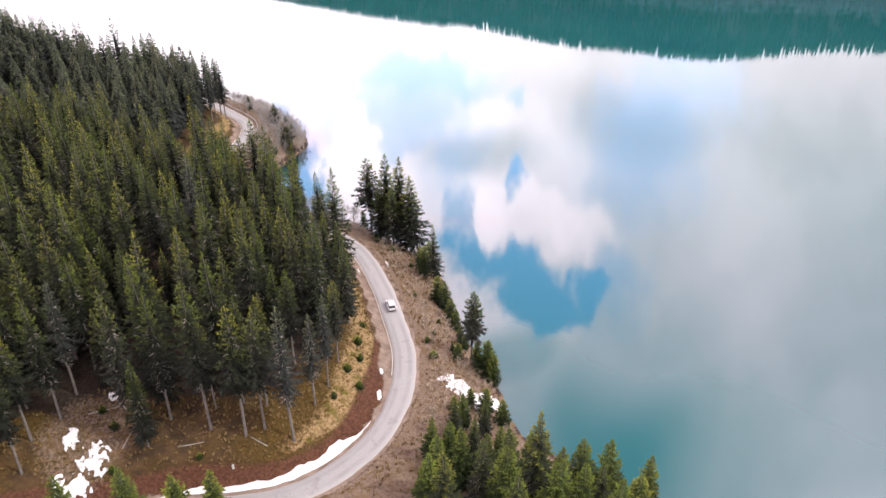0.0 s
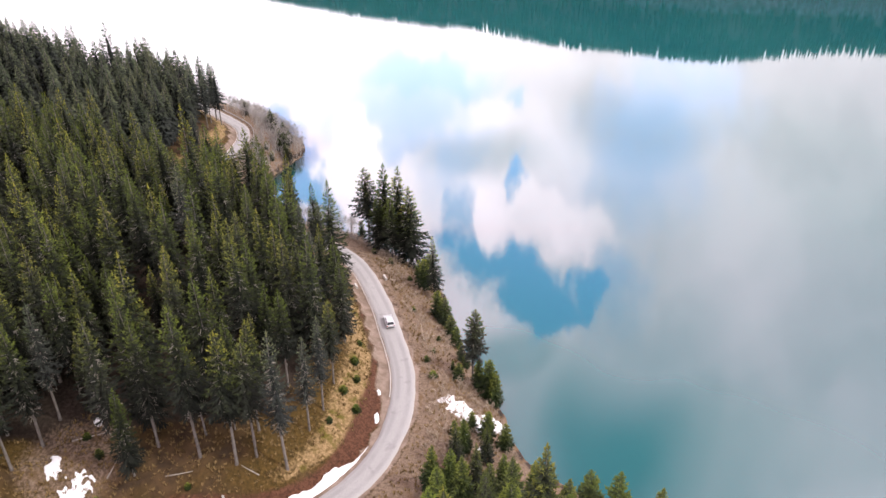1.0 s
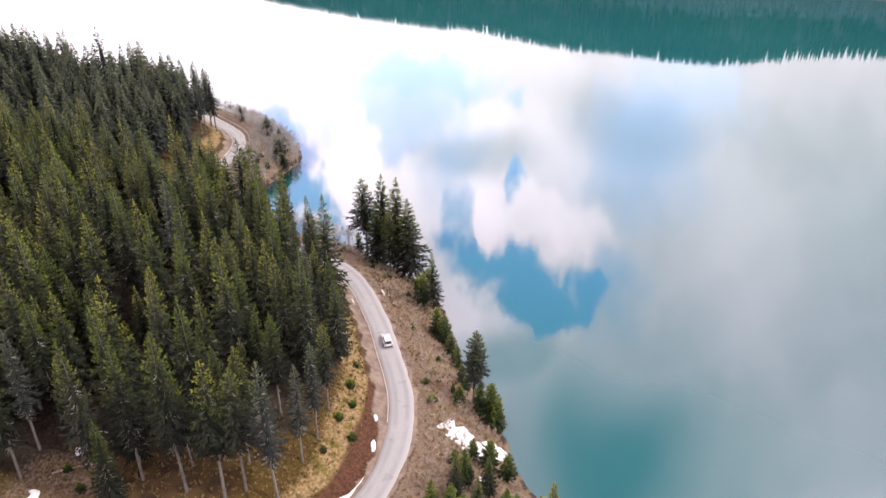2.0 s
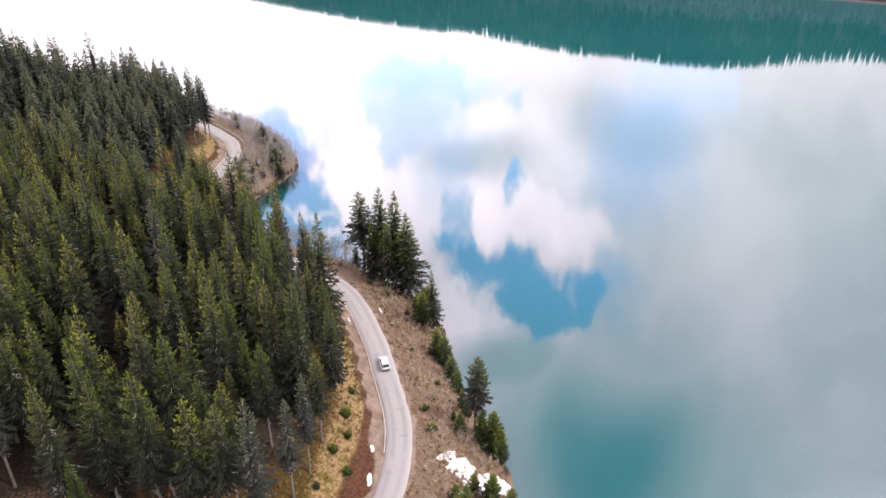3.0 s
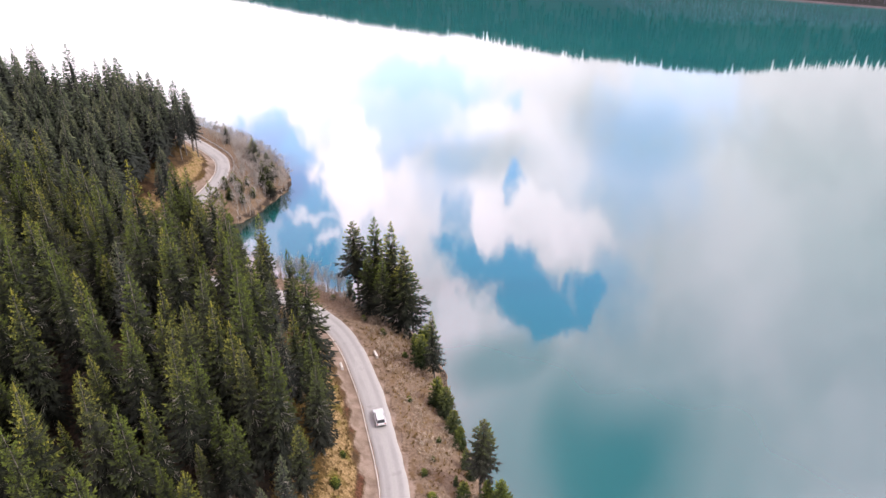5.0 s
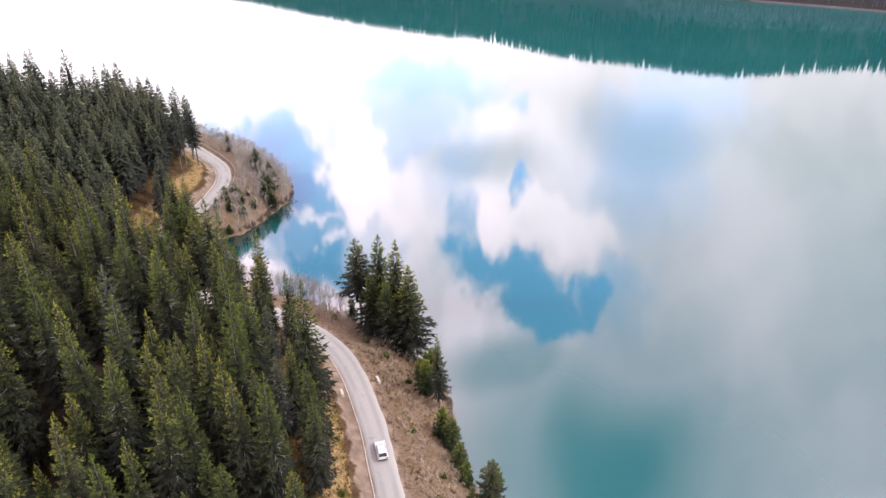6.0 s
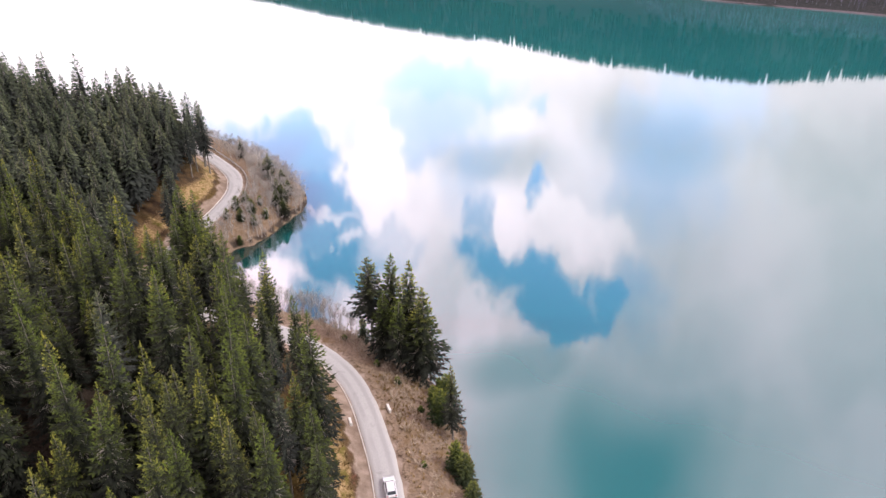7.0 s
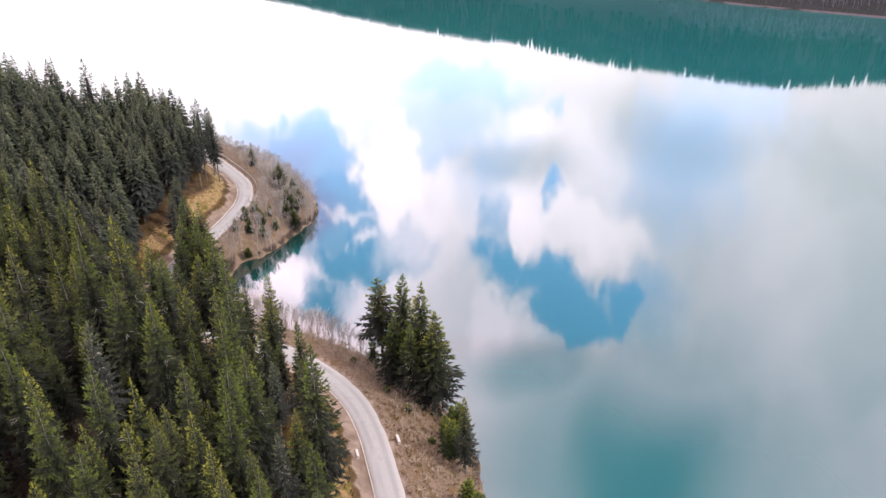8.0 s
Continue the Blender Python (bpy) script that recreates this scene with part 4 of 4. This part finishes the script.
# along the bay and over the point
for k in range(40):
    t = k / 39
    x, y = -23 - 30 * t + rng.uniform(-1.5, 1.5), 167.5 + 11.0 * t + rng.uniform(-2.0, 2.0)
    bare_at(x, y, rng.uniform(4.5, 7.5))
for k in range(45):
    t = rng.random()
    y = 208 + 62 * t
    lo, hi = np.interp(y, (205, 215, 225, 235, 245, 255, 270), (-64, -63, -62.5, -63, -67, -73, -86)), np.interp(y, (205, 212, 222, 232, 240, 250, 270), (-62, -57.5, -53, -50.5, -50, -53.5, -67))
    bare_at(rng.uniform(lo + 0.5, max(hi - 0.5, lo + 0.8)), y, rng.uniform(3.5, 6.5))

# the first of each kind takes a place of its own
for ob, (x, y, z, d) in zip(KINDS, inside):
    ob.matrix_basis = pose(x, y, z - 0.1, 0, 0, 50 * d)
    tagged(ob, group="spruces of the lakeside forest")
GREYISH.matrix_basis = pose(-84.0, 230.0, ground_z(-84.0, 230.0) - 0.1) @ Matrix.Diagonal((0.9, 0.9, 0.9, 1))
tagged(GREYISH, group="spruces of the lakeside forest")
for ob, (x, y) in zip(BROAD, ((8.0, 66.0), (22.0, 62.0))):
    ob.matrix_basis = pose(x, y, ground_z(x, y) - 0.1) @ Matrix.Diagonal((0.8, 0.8, 0.72, 1))
    tagged(ob, group="spruces below the road")
for ob, (x, y) in zip(SMALL, ((-4.6, 149.0), (3.3, 114.0))):
    ob.matrix_basis = pose(x, y, ground_z(x, y) - 0.1) @ Matrix.Diagonal((0.6, 0.6, 0.55, 1))
    tagged(ob, group="young spruces on the lake bank")
for ob, (x, y) in zip(BARE, ((-30.0, 169.5), (-38.0, 173.0), (-60.0, 226.0))):
    ob.matrix_basis = pose(x, y, ground_z(x, y) - 0.05) @ Matrix.Diagonal((0.8, 0.8, 0.8, 1))
    tagged(ob, group="leafless trees on the shore")

# low brush on the bank, as one tangle
bv, bf = [], []
shapes = []
for k in range(6):
    shapes.append(bare_branches(random.Random(60 + k), 1.8, 3, 0.75, 0.02))
count = 0
cand = np.array([(rng.uniform(-70, 12), rng.uniform(84, 208)) for _ in range(9500)])
ch, _ = land_height(cand[:, 0], cand[:, 1])
cd, cs, _ = line_distance(cand[:, 0], cand[:, 1], ROAD)
cs2, _, _ = line_distance(cand[:, 0], cand[:, 1], SHORE_NEAR)
cin = on_land(cand[:, 0], cand[:, 1])
thickness = wobble(cand[:, 0], cand[:, 1], 0.3, 5)
for (x, y), z, d, sd, ds, ok, th_ in zip(cand.tolist(), ch, cd, cs, cs2, cin, thickness):
    if not ok or sd > 0 or d < 4.6 or ds < 0.4 or th_ < -0.35 or count >= 1500:
        continue
    count += 1
    v, f = shapes[rng.randrange(6)]
    s, a = rng.uniform(0.65, 1.55), rng.uniform(0, 6.283)
    n = len(bv)
    c_, s_ = math.cos(a) * s, math.sin(a) * s
    bv += [(x + c_ * p - s_ * q, y + s_ * p + c_ * q, z + s * r) for p, q, r in v]
    bf += [tuple(i + n for i in q) for q in f]
# a thicket of taller leafless shrubs over the point and round the bay
tall_shapes = [bare_branches(random.Random(160 + k), 4.5, 4, 0.36, 0.015, 0.6) for k in range(5)]
upright = [bare_branches(random.Random(260 + k), 6.0, 4, 0.2, 0.010, 0.5) for k in range(5)]
kv, kf, count = [], [], 0
cand = np.array([(rng.uniform(-92, -22), rng.uniform(163, 275)) for _ in range(9000)])
ch, _ = land_height(cand[:, 0], cand[:, 1])
cd, cs, _ = line_distance(cand[:, 0], cand[:, 1], ROAD)
cs2, _, _ = line_distance(cand[:, 0], cand[:, 1], SHORE_NEAR)
cin = on_land(cand[:, 0], cand[:, 1])
for (x, y), z, d, sd, ds, ok in zip(cand.tolist(), ch, cd, cs, cs2, cin):
    if not ok or sd > 0 or d < 4.5 or ds < 0.3 or count >= 720 or (y < 205 and ds > 4.5):
        continue
    count += 1
    v, f = (upright if y < 205 else tall_shapes)[rng.randrange(5)]
    s, a = rng.uniform(0.55, 1.1) * (1.35 if y < 205 else 1.45), rng.uniform(0, 6.283)
    n = len(kv)
    c_, s_ = math.cos(a) * s, math.sin(a) * s
    kv += [(x + c_ * p - s_ * q, y + s_ * p + c_ * q, z + s * r) for p, q, r in v]
    kf += [tuple(i + n for i in q) for q in f]
# bushes that lean over the waterline of the point
for x, y in SHORE_NEAR[(SHORE_NEAR[:, 1] > 206) & (SHORE_NEAR[:, 1] < 272)].tolist():
    for _ in range(3):
        px, py = x - rng.uniform(0.2, 1.6), y + rng.uniform(-1.2, 1.2)
        v, f = tall_shapes[rng.randrange(5)]
        s, a, n, z = rng.uniform(0.45, 0.9), rng.uniform(0, 6.283), len(kv), max(ground_z(px, py), 0.0)
        c_, s_ = math.cos(a) * s, math.sin(a) * s
        kv += [(px + c_ * p - s_ * q, py + s_ * p + c_ * q, z + s * r) for p, q, r in v]
        kf += [tuple(i + n for i in q) for q in f]
tagged(part("thicket", kv, kf, TWIGS), "grey leafless thicket covering the wooded point", "brush", kind="stuff")

# tufts of dry grass on the slope above the road
uv, uf = [], []
cand = np.array([(rng.uniform(-70, -8), rng.uniform(72, 150)) for _ in range(14000)])
cand[9000:, 0] += 62
ch, _ = land_height(cand[:, 0], cand[:, 1])
cd, cs, _ = line_distance(cand[:, 0], cand[:, 1], ROAD)
for (x, y), z, d, sd in zip(cand.tolist(), ch, cd, cs):
    if z < 0.4 or d < (5.4 if sd > 0 else 3.8) or (d > 17 and math.hypot((x + 51.5) / 6.5, (y - 78) / 10) > 1):
        continue
    high = rng.uniform(0.2, 0.55)
    for _ in range(7):
        a, n = rng.uniform(0, 6.283), len(uv)
        ca, sa, o = math.cos(a), math.sin(a), rng.uniform(0.05, 0.3)
        uv += [(x + ca * 0.06 - sa * 0.08, y + sa * 0.06 + ca * 0.08, z - 0.03), (x + ca * 0.06 + sa * 0.08, y + sa * 0.06 - ca * 0.08, z - 0.03), (x + ca * (0.1 + o), y + sa * (0.1 + o), z + high)]
        uf.append((n, n + 1, n + 2))
tagged(part("grass", uv, uf, STRAW), "tufts of dry straw-coloured grass on the slope", "grass", kind="stuff")

brush = part("brush", bv, bf, HAZEL)
tagged(brush, "tangle of low leafless brown brush on the bank", "brush", kind="stuff")

# forest on the hillside across the lake
fv, ff = [], []
far_spots = []
for _ in range(2600):
    df, along = rng.uniform(215, 300), rng.uniform(-1500, 420)
    far_spots.append((df, along, rng.uniform(12.8, 15.6) if rng.random() < 0.96 else rng.uniform(15, 17.5), 1))
for _ in range(2600):
    df, along = rng.uniform(75, 215), rng.uniform(-1300, 420)
    far_spots.append((df, along, rng.uniform(12, 20), 1))


def far_xy(df, along):
    x, y = FAR_FOOT[0] + 0.806 * along + 0.591 * df, FAR_FOOT[1] - 0.591 * along + 0.806 * df
    off = 10 * math.sin(along / 90) + 5 * math.sin(along / 37 + 1)
    return x - 0.591 * off, y - 0.806 * off


fx = np.array([far_xy(df, al) for df, al, _, _ in far_spots])
fz, _ = land_height(fx[:, 0], fx[:, 1])
for (x, y), z, (_, _, high, _) in zip(fx.tolist(), fz.tolist(), far_spots):
    for lo, hi, r in ((-0.06, 0.55, 0.17), (0.35, 0.8, 0.12), (0.6, 1.0, 0.07)):
        n, a = len(fv), rng.uniform(0, 1)
        fv += [(x + r * high * math.cos(a + 1.2566 * k), y + r * high * math.sin(a + 1.2566 * k), z + lo * high) for k in range(5)] + [(x, y, z + hi * high)]
        ff += [(n + k, n + (k + 1) % 5, n + 5) for k in range(5)]
far_ob = part("far_forest", fv, ff, FAR_NEEDLES, attrs={"tip_light": [0.4] * len(fv)})
tagged(far_ob, "distant conifer forest on the hill across the lake", "forest", kind="stuff")
gv, gf = [], []
wood = []
for k in range(4):
    wood.append(bare_branches(random.Random(90 + k), 13.0, 2, 0.22, 0.09))
tf_spots = np.array([far_xy(rng.uniform(3, 75), rng.uniform(-60, 330)) for _ in range(1100)])
tz, _ = land_height(tf_spots[:, 0], tf_spots[:, 1])
for (x, y), z in zip(tf_spots.tolist(), tz.tolist()):
    v, f = wood[rng.randrange(4)]
    s, a, n = rng.uniform(0.7, 1.2), rng.uniform(0, 6.283), len(gv)
    c_, s_ = math.cos(a) * s, math.sin(a) * s
    gv += [(x + c_ * p - s_ * q, y + s_ * p + c_ * q, z + s * r) for p, q, r in v]
    gf += [tuple(i + n for i in q) for q in f]
tagged(part("far_bare_wood", gv, gf, HAZY_TWIGS), "distant leafless haze-tinted purplish-brown wood on the far shore", "forest", kind="stuff")


# ---------------------------------------------------------------- snow
def snow_patch(x, y, rx, ry, turn, seed, label="thawing patch of old white snow on the ground", cutoff=0.0):
    """A ragged low cushion that follows the ground."""
    n = 36
    verts, faces, keep = [], [], {}
    c_, s_ = math.cos(radians(turn)), math.sin(radians(turn))
    us = [(-1 + 2 * i / n, -1 + 2 * j / n) for j in range(n + 1) for i in range(n + 1)]
    px = np.array([x + c_ * u * rx - s_ * v * ry for u, v in us])
    py = np.array([y + s_ * u * rx + c_ * v * ry for u, v in us])
    gz, _ = land_height(px, py)
    level = [1 - u * u - v * v + 1.2 * noise.noise(Vector((a * 0.6, b * 0.6, seed))) + 0.95 * noise.noise(Vector((a * 1.5, b * 1.5, seed))) - 0.1 - cutoff for (u, v), a, b in zip(us, px, py)]
    for j in range(n):
        for i in range(n):
            quad = (j * (n + 1) + i, j * (n + 1) + i + 1, (j + 1) * (n + 1) + i + 1, (j + 1) * (n + 1) + i)
            if sum(level[q] > 0 for q in quad) < 3:
                continue
            ids = []
            for q in quad:
                if q not in keep:
                    keep[q] = len(verts)
                    verts.append((px[q], py[q], gz[q] - 0.06 + 0.30 * min(1, max(level[q] * 1.6, 0))))
                ids.append(keep[q])
            faces.append(tuple(ids))
    if faces:
        tagged(part("snow_patch", verts, faces, SNOW, flat=False), label, "snow", "patches of old snow")


def snow_ridge(a, b, off, wide, seed):
    """A long bank of ploughed snow beside the road, between two stretches of it."""
    line = smooth_line(ROAD, 0.6)
    sel = line[(line[:, 0] > a[0]) & (line[:, 0] < b[0]) & (line[:, 1] > a[1]) & (line[:, 1] < b[1])]
    d, left = frames_along(sel)
    verts, m = [], 9
    for k, (c, l) in enumerate(zip(sel, left)):
        t = k / (len(sel) - 1)
        w = wide * max(0.02, min(1, t * 6, (1 - t) * 5)) * (0.8 + 0.6 * noise.noise(Vector((k * 0.09, seed, 0))) + 0.16 * noise.noise(Vector((k * 0.3, seed, 2))))
        w = max(w, 0.05)
        for i in range(m):
            u = i / (m - 1)
            o = off + u * w
            p = (c[0] + l[0] * o, c[1] + l[1] * o)
            verts.append((p[0], p[1], 0.40 * math.sin(3.1416 * u) * min(1, w) + 0.1 * noise.noise(Vector((p[0] * 1.3, p[1] * 1.3, 1)))))
    v = np.array(verts)
    gz, _ = land_height(v[:, 0], v[:, 1])
    v[:, 2] += gz - 0.02
    faces = [(k * m + i, k * m + i + 1, (k + 1) * m + i + 1, (k + 1) * m + i) for k in range(len(sel) - 1) for i in range(m - 1)]
    tagged(part("snow_bank", v, faces, SNOW, flat=False), "long white bank of ploughed snow beside the road", "snow", "patches of old snow")


snow_ridge((-42, 60), (-9.2, 90.5), 2.7, 1.6, 3)
snow_patch(-11.2, 93.5, 0.45, 1.2, 8, 1.0, cutoff=0.1)
snow_patch(-11.2, 99.5, 0.32, 0.8, 5, 2.0, cutoff=0.0)
snow_patch(2.4, 97.6, 3.4, 2.2, -35, 3.0)
snow_patch(5.6, 95.2, 3.2, 2.2, -20, 4.0)
snow_patch(8.3, 96.0, 2.6, 2.0, -30, 5.0)
snow_patch(3.2, 92.0, 1.3, 0.9, 0, 6.0)
snow_patch(6.3, 88.6, 1.2, 1.0, 0, 6.5)
snow_patch(-55.3, 78.2, 1.2, 1.9, 20, 7.0)
snow_patch(-51.2, 75.4, 2.8, 2.6, -30, 8.0, cutoff=0.25)
snow_patch(-52.8, 71.2, 3.2, 2.4, -20, 9.0, cutoff=0.2)
snow_patch(-52.0, 85.6, 0.9, 0.8, 0, 11.0)


# ---------------------------------------------------------------- roadside things
def box(bm, cx, cy, cz, sx, sy, sz, bevel=0.0):
    r = bmesh.ops.create_cube(bm, size=1.0, matrix=Matrix.Translation((cx, cy, cz)) @ Matrix.Diagonal((sx, sy, sz, 1)))
    if bevel:
        edges = list({e for v in r["verts"] for e in v.link_edges})
        bmesh.ops.bevel(bm, geom=edges, offset=bevel, segments=2, affect="EDGES")


def road_at(y):
    line = smooth_line(ROAD, 0.5)
    near = line[(line[:, 0] > -100) & (line[:, 1] > 60)]
    k = int(np.argmin(np.abs(near[:, 1] - y)))
    d, left = frames_along(near)
    return near[k], d[k], left[k]


def guard_stone(y, off, length=1.9):
    c, d, l = road_at(y)
    bm = bmesh.new()
    box(bm, 0, 0, 0.22, length, 0.42, 0.72, 0.06)
    ob = bm_part("guard_stone", bm, CONCRETE)
    p = c[:2] + l * off
    ob.matrix_basis = pose(p[0], p[1], ground_z(p[0], p[1]), 0, 0, math.degrees(math.atan2(d[1], d[0])))
    tagged(ob, "whitewashed concrete guard stone at the road edge", "guard stone", "guard stones along the road")


guard_stone(138.1, -3.6)
guard_stone(136.6, 3.4, 1.7)


def marker(x, y):
    bm = bmesh.new()
    box(bm, 0, 0, 0.35, 0.34, 0.24, 0.9, 0.07)
    ob = bm_part("marker_stone", bm, CONCRETE)
    ob.matrix_basis = pose(x, y, ground_z(x, y), 0, 0, 15)
    tagged(ob, "small white roadside marker stone at the bank", "marker")


marker(-31.0, 75.2)


def guardrail():
    rail = tagged(new("guardrail"), "galvanised steel guardrail round the outer bend", "guardrail")
    line = smooth_line(ROAD, 1.0)
    sel = line[(line[:, 1] > 222) & (line[:, 0] > -93) & (line[:, 0] < -60)]
    d, left = frames_along(sel)
    verts, faces = [], []
    for c, l in zip(sel, left):
        for o, z in ((-3.25, 0.42), (-3.19, 0.5), (-3.25, 0.58), (-3.19, 0.66), (-3.25, 0.74), (-3.29, 0.74), (-3.29, 0.42)):
            verts.append((c[0] + l[0] * o, c[1] + l[1] * o, c[2] + z))
    for k in range(len(sel) - 1):
        faces += [(k * 7 + i, k * 7 + (i + 1) % 7, k * 7 + 7 + (i + 1) % 7, k * 7 + 7 + i) for i in range(7)]
    part("beam", verts, faces, STEEL, rail)
    for k in range(0, len(sel), 3):
        bm = bmesh.new()
        p = sel[k][:2] - left[k] * 3.36
        z = ground_z(p[0], p[1])
        box(bm, p[0], p[1], (sel[k][2] + 0.72 + z - 0.3) / 2, 0.12, 0.12, sel[k][2] + 0.72 - z + 0.3)
        bm_part("post", bm, STEEL, rail)


guardrail()


def fallen_log(x, y, length, turn, seed):
    r = random.Random(seed)
    v, f = tube([(0, 0, 0), (0.05, 0.03, length * 0.5), (0, 0.08, length)], [0.11, 0.09, 0.05], 7)
    f.append(tuple(range(6, -1, -1)))
    ob = part("fallen_log", v, f, DEADWOOD, flat=False)
    a, b = ground_z(x, y), ground_z(x + length * math.cos(radians(turn)), y + length * math.sin(radians(turn)))
    ob.matrix_basis = pose(x, y, a + 0.12, 0, 0, turn) @ pose(0, 0, 0, 0, 90 - math.degrees(math.atan2(b - a, length)), 0)
    tagged(ob, "grey weathered log lying on the forest floor", "log", "fallen logs")


for k, (x, y, length, turn) in enumerate(((-54.5, 82.5, 5.0, 20), (-49.0, 83.5, 4.2, 140), (-53.0, 89.5, 6.0, -10), (-47.5, 77.0, 3.6, 75), (-39.5, 77.5, 3.8, 10), (-26.5, 78.2, 3.0, 160))):
    fallen_log(x, y, length, turn, k)


def fallen_branch(x, y, seed):
    v, f = bare_branches(random.Random(seed), 3.2, 3, 0.5)
    ob = part("fallen_branch", v, f, DEADWOOD)
    ob.matrix_basis = pose(x, y, ground_z(x, y) + 0.25, 82, 0, 70)
    tagged(ob, "bleached fallen branch lying on the bank", "branch")


fallen_branch(-4.6, 116.5, 5)


# ---------------------------------------------------------------- the car
def build_car():
    """A silver estate car, about 4.5 m long, heading along +x before it is placed."""
    car = tagged(new("car"), "silver estate car driving on the asphalt road", "car")
    # body: side outline swept across with tumblehome
    outline = [(-2.2, 0.35), (-2.24, 0.62), (-2.16, 0.92), (-1.2, 0.97), (0.9, 0.95), (1.75, 0.86), (2.15, 0.7), (2.22, 0.42), (2.1, 0.26), (-2.1, 0.26)]
    bm = bmesh.new()
    rings = []
    for yy, k in ((-0.86, 0.94), (-0.89, 0.99), (-0.82, 1.0), (0.82, 1.0), (0.89, 0.99), (0.86, 0.94)):
        rings.append([bm.verts.new((x * k, yy, 0.6 + (z - 0.6) * k)) for x, z in outline])
    for a, b in zip(rings, rings[1:]):
        for i in range(len(outline)):
            j = (i + 1) % len(outline)
            bm.faces.new((a[i], a[j], b[j], b[i]))
    bm.faces.new(rings[0]), bm.faces.new(rings[-1][::-1])
    bmesh.ops.recalc_face_normals(bm, faces=bm.faces)
    body = bm_part("body", bm, PAINT, car, "silver painted body", True)
    # cabin: dark glasshouse under a silver roof
    bm = bmesh.new()
    low = [(-2.05, -0.78), (-2.05, 0.78), (0.95, 0.78), (0.95, -0.78)]
    high = [(-1.72, -0.6), (-1.72, 0.6), (0.2, 0.6), (0.2, -0.6)]
    a = [bm.verts.new((x, y, 0.93)) for x, y in low]
    b = [bm.verts.new((x, y, 1.42)) for x, y in high]
    for i in range(4):
        bm.faces.new((a[i], a[(i + 1) % 4], b[(i + 1) % 4], b[i]))
    bm.faces.new(b)
    bmesh.ops.recalc_face_normals(bm, faces=bm.faces)
    bm_part("windows", bm, GLASS, car, "dark tinted glass")
    bm = bmesh.new()
    box(bm, -0.78, 0, 1.45, 2.02, 1.28, 0.09, 0.035)
    bm_part("roof", bm, PAINT, car)
    for x0, z0, x1, z1 in ((-2.03, 0.93, -1.72, 1.43), (0.93, 0.93, 0.2, 1.43), (-0.85, 0.93, -0.85, 1.43)):
        for sd in (-1, 1):
            bm = bmesh.new()
            vs = []
            for x, z, y in ((x0, z0, 0.79), (x1, z1, 0.61)):
                vs.append([bm.verts.new((x + dx, sd * (y + dy), z)) for dx, dy in ((-0.06, 0.015), (0.06, 0.015), (0.06, -0.03), (-0.06, -0.03))])
            for i in range(4):
                bm.faces.new((vs[0][i], vs[0][(i + 1) % 4], vs[1][(i + 1) % 4], vs[1][i]))
            bmesh.ops.recalc_face_normals(bm, faces=bm.faces)
            bm_part("pillar", bm, PAINT, car)
    for x in (-1.36, 1.38):
        for sd in (-1, 1):
            turned = Matrix.Translation((x, sd * 0.8, 0.33)) @ pose(0, 0, 0, 90, 0, 0)
            bm = bmesh.new()
            bmesh.ops.create_cone(bm, cap_ends=True, segments=24, radius1=0.33, radius2=0.33, depth=0.22, matrix=turned)
            bmesh.ops.bevel(bm, geom=[e for e in bm.edges if abs(e.verts[0].co.y - e.verts[1].co.y) < 0.01], offset=0.03, segments=2, affect="EDGES")
            wheel = bm_part("wheel", bm, RUBBER, car, "black tyre")
            bm = bmesh.new()
            bmesh.ops.create_cone(bm, cap_ends=True, segments=20, radius1=0.22, radius2=0.2, depth=0.24, matrix=turned)
            bm_part("rim", bm, STEEL, wheel, "silver rim")
    for sd in (-1, 1):
        bm = bmesh.new()
        box(bm, -2.19, sd * 0.68, 0.8, 0.1, 0.26, 0.2, 0.03)
        bm_part("tail_lamp", bm, RED_LAMP, car, "red lamp glass")
        bm = bmesh.new()
        box(bm, 0.72, sd * 0.98, 1.0, 0.12, 0.2, 0.13, 0.04)
        bm_part("mirror", bm, PAINT, car)
        bm = bmesh.new()
        box(bm, -0.8, sd * 0.56, 1.53, 1.8, 0.04, 0.04, 0.01)
        bm_part("roof_rail", bm, STEEL, car, "thin metal rail")
    bm = bmesh.new()
    box(bm, -2.2, 0, 0.42, 0.12, 1.66, 0.24, 0.05)
    bm_part("bumper", bm, PLASTIC, car, "dark rear bumper")
    bm = bmesh.new()
    box(bm, -2.235, 0, 0.74, 0.02, 0.5, 0.11)
    bm_part("plate", bm, CONCRETE, car, "blank pale plate")
    c, d, l = road_at(121.3)
    p = c[:2] - l * 0.15
    car.matrix_basis = pose(p[0], p[1], c[2] + 0.12, 0, 0, math.degrees(math.atan2(d[1], d[0]))) @ Matrix.Diagonal((0.94, 0.94, 0.94, 1))


build_car()
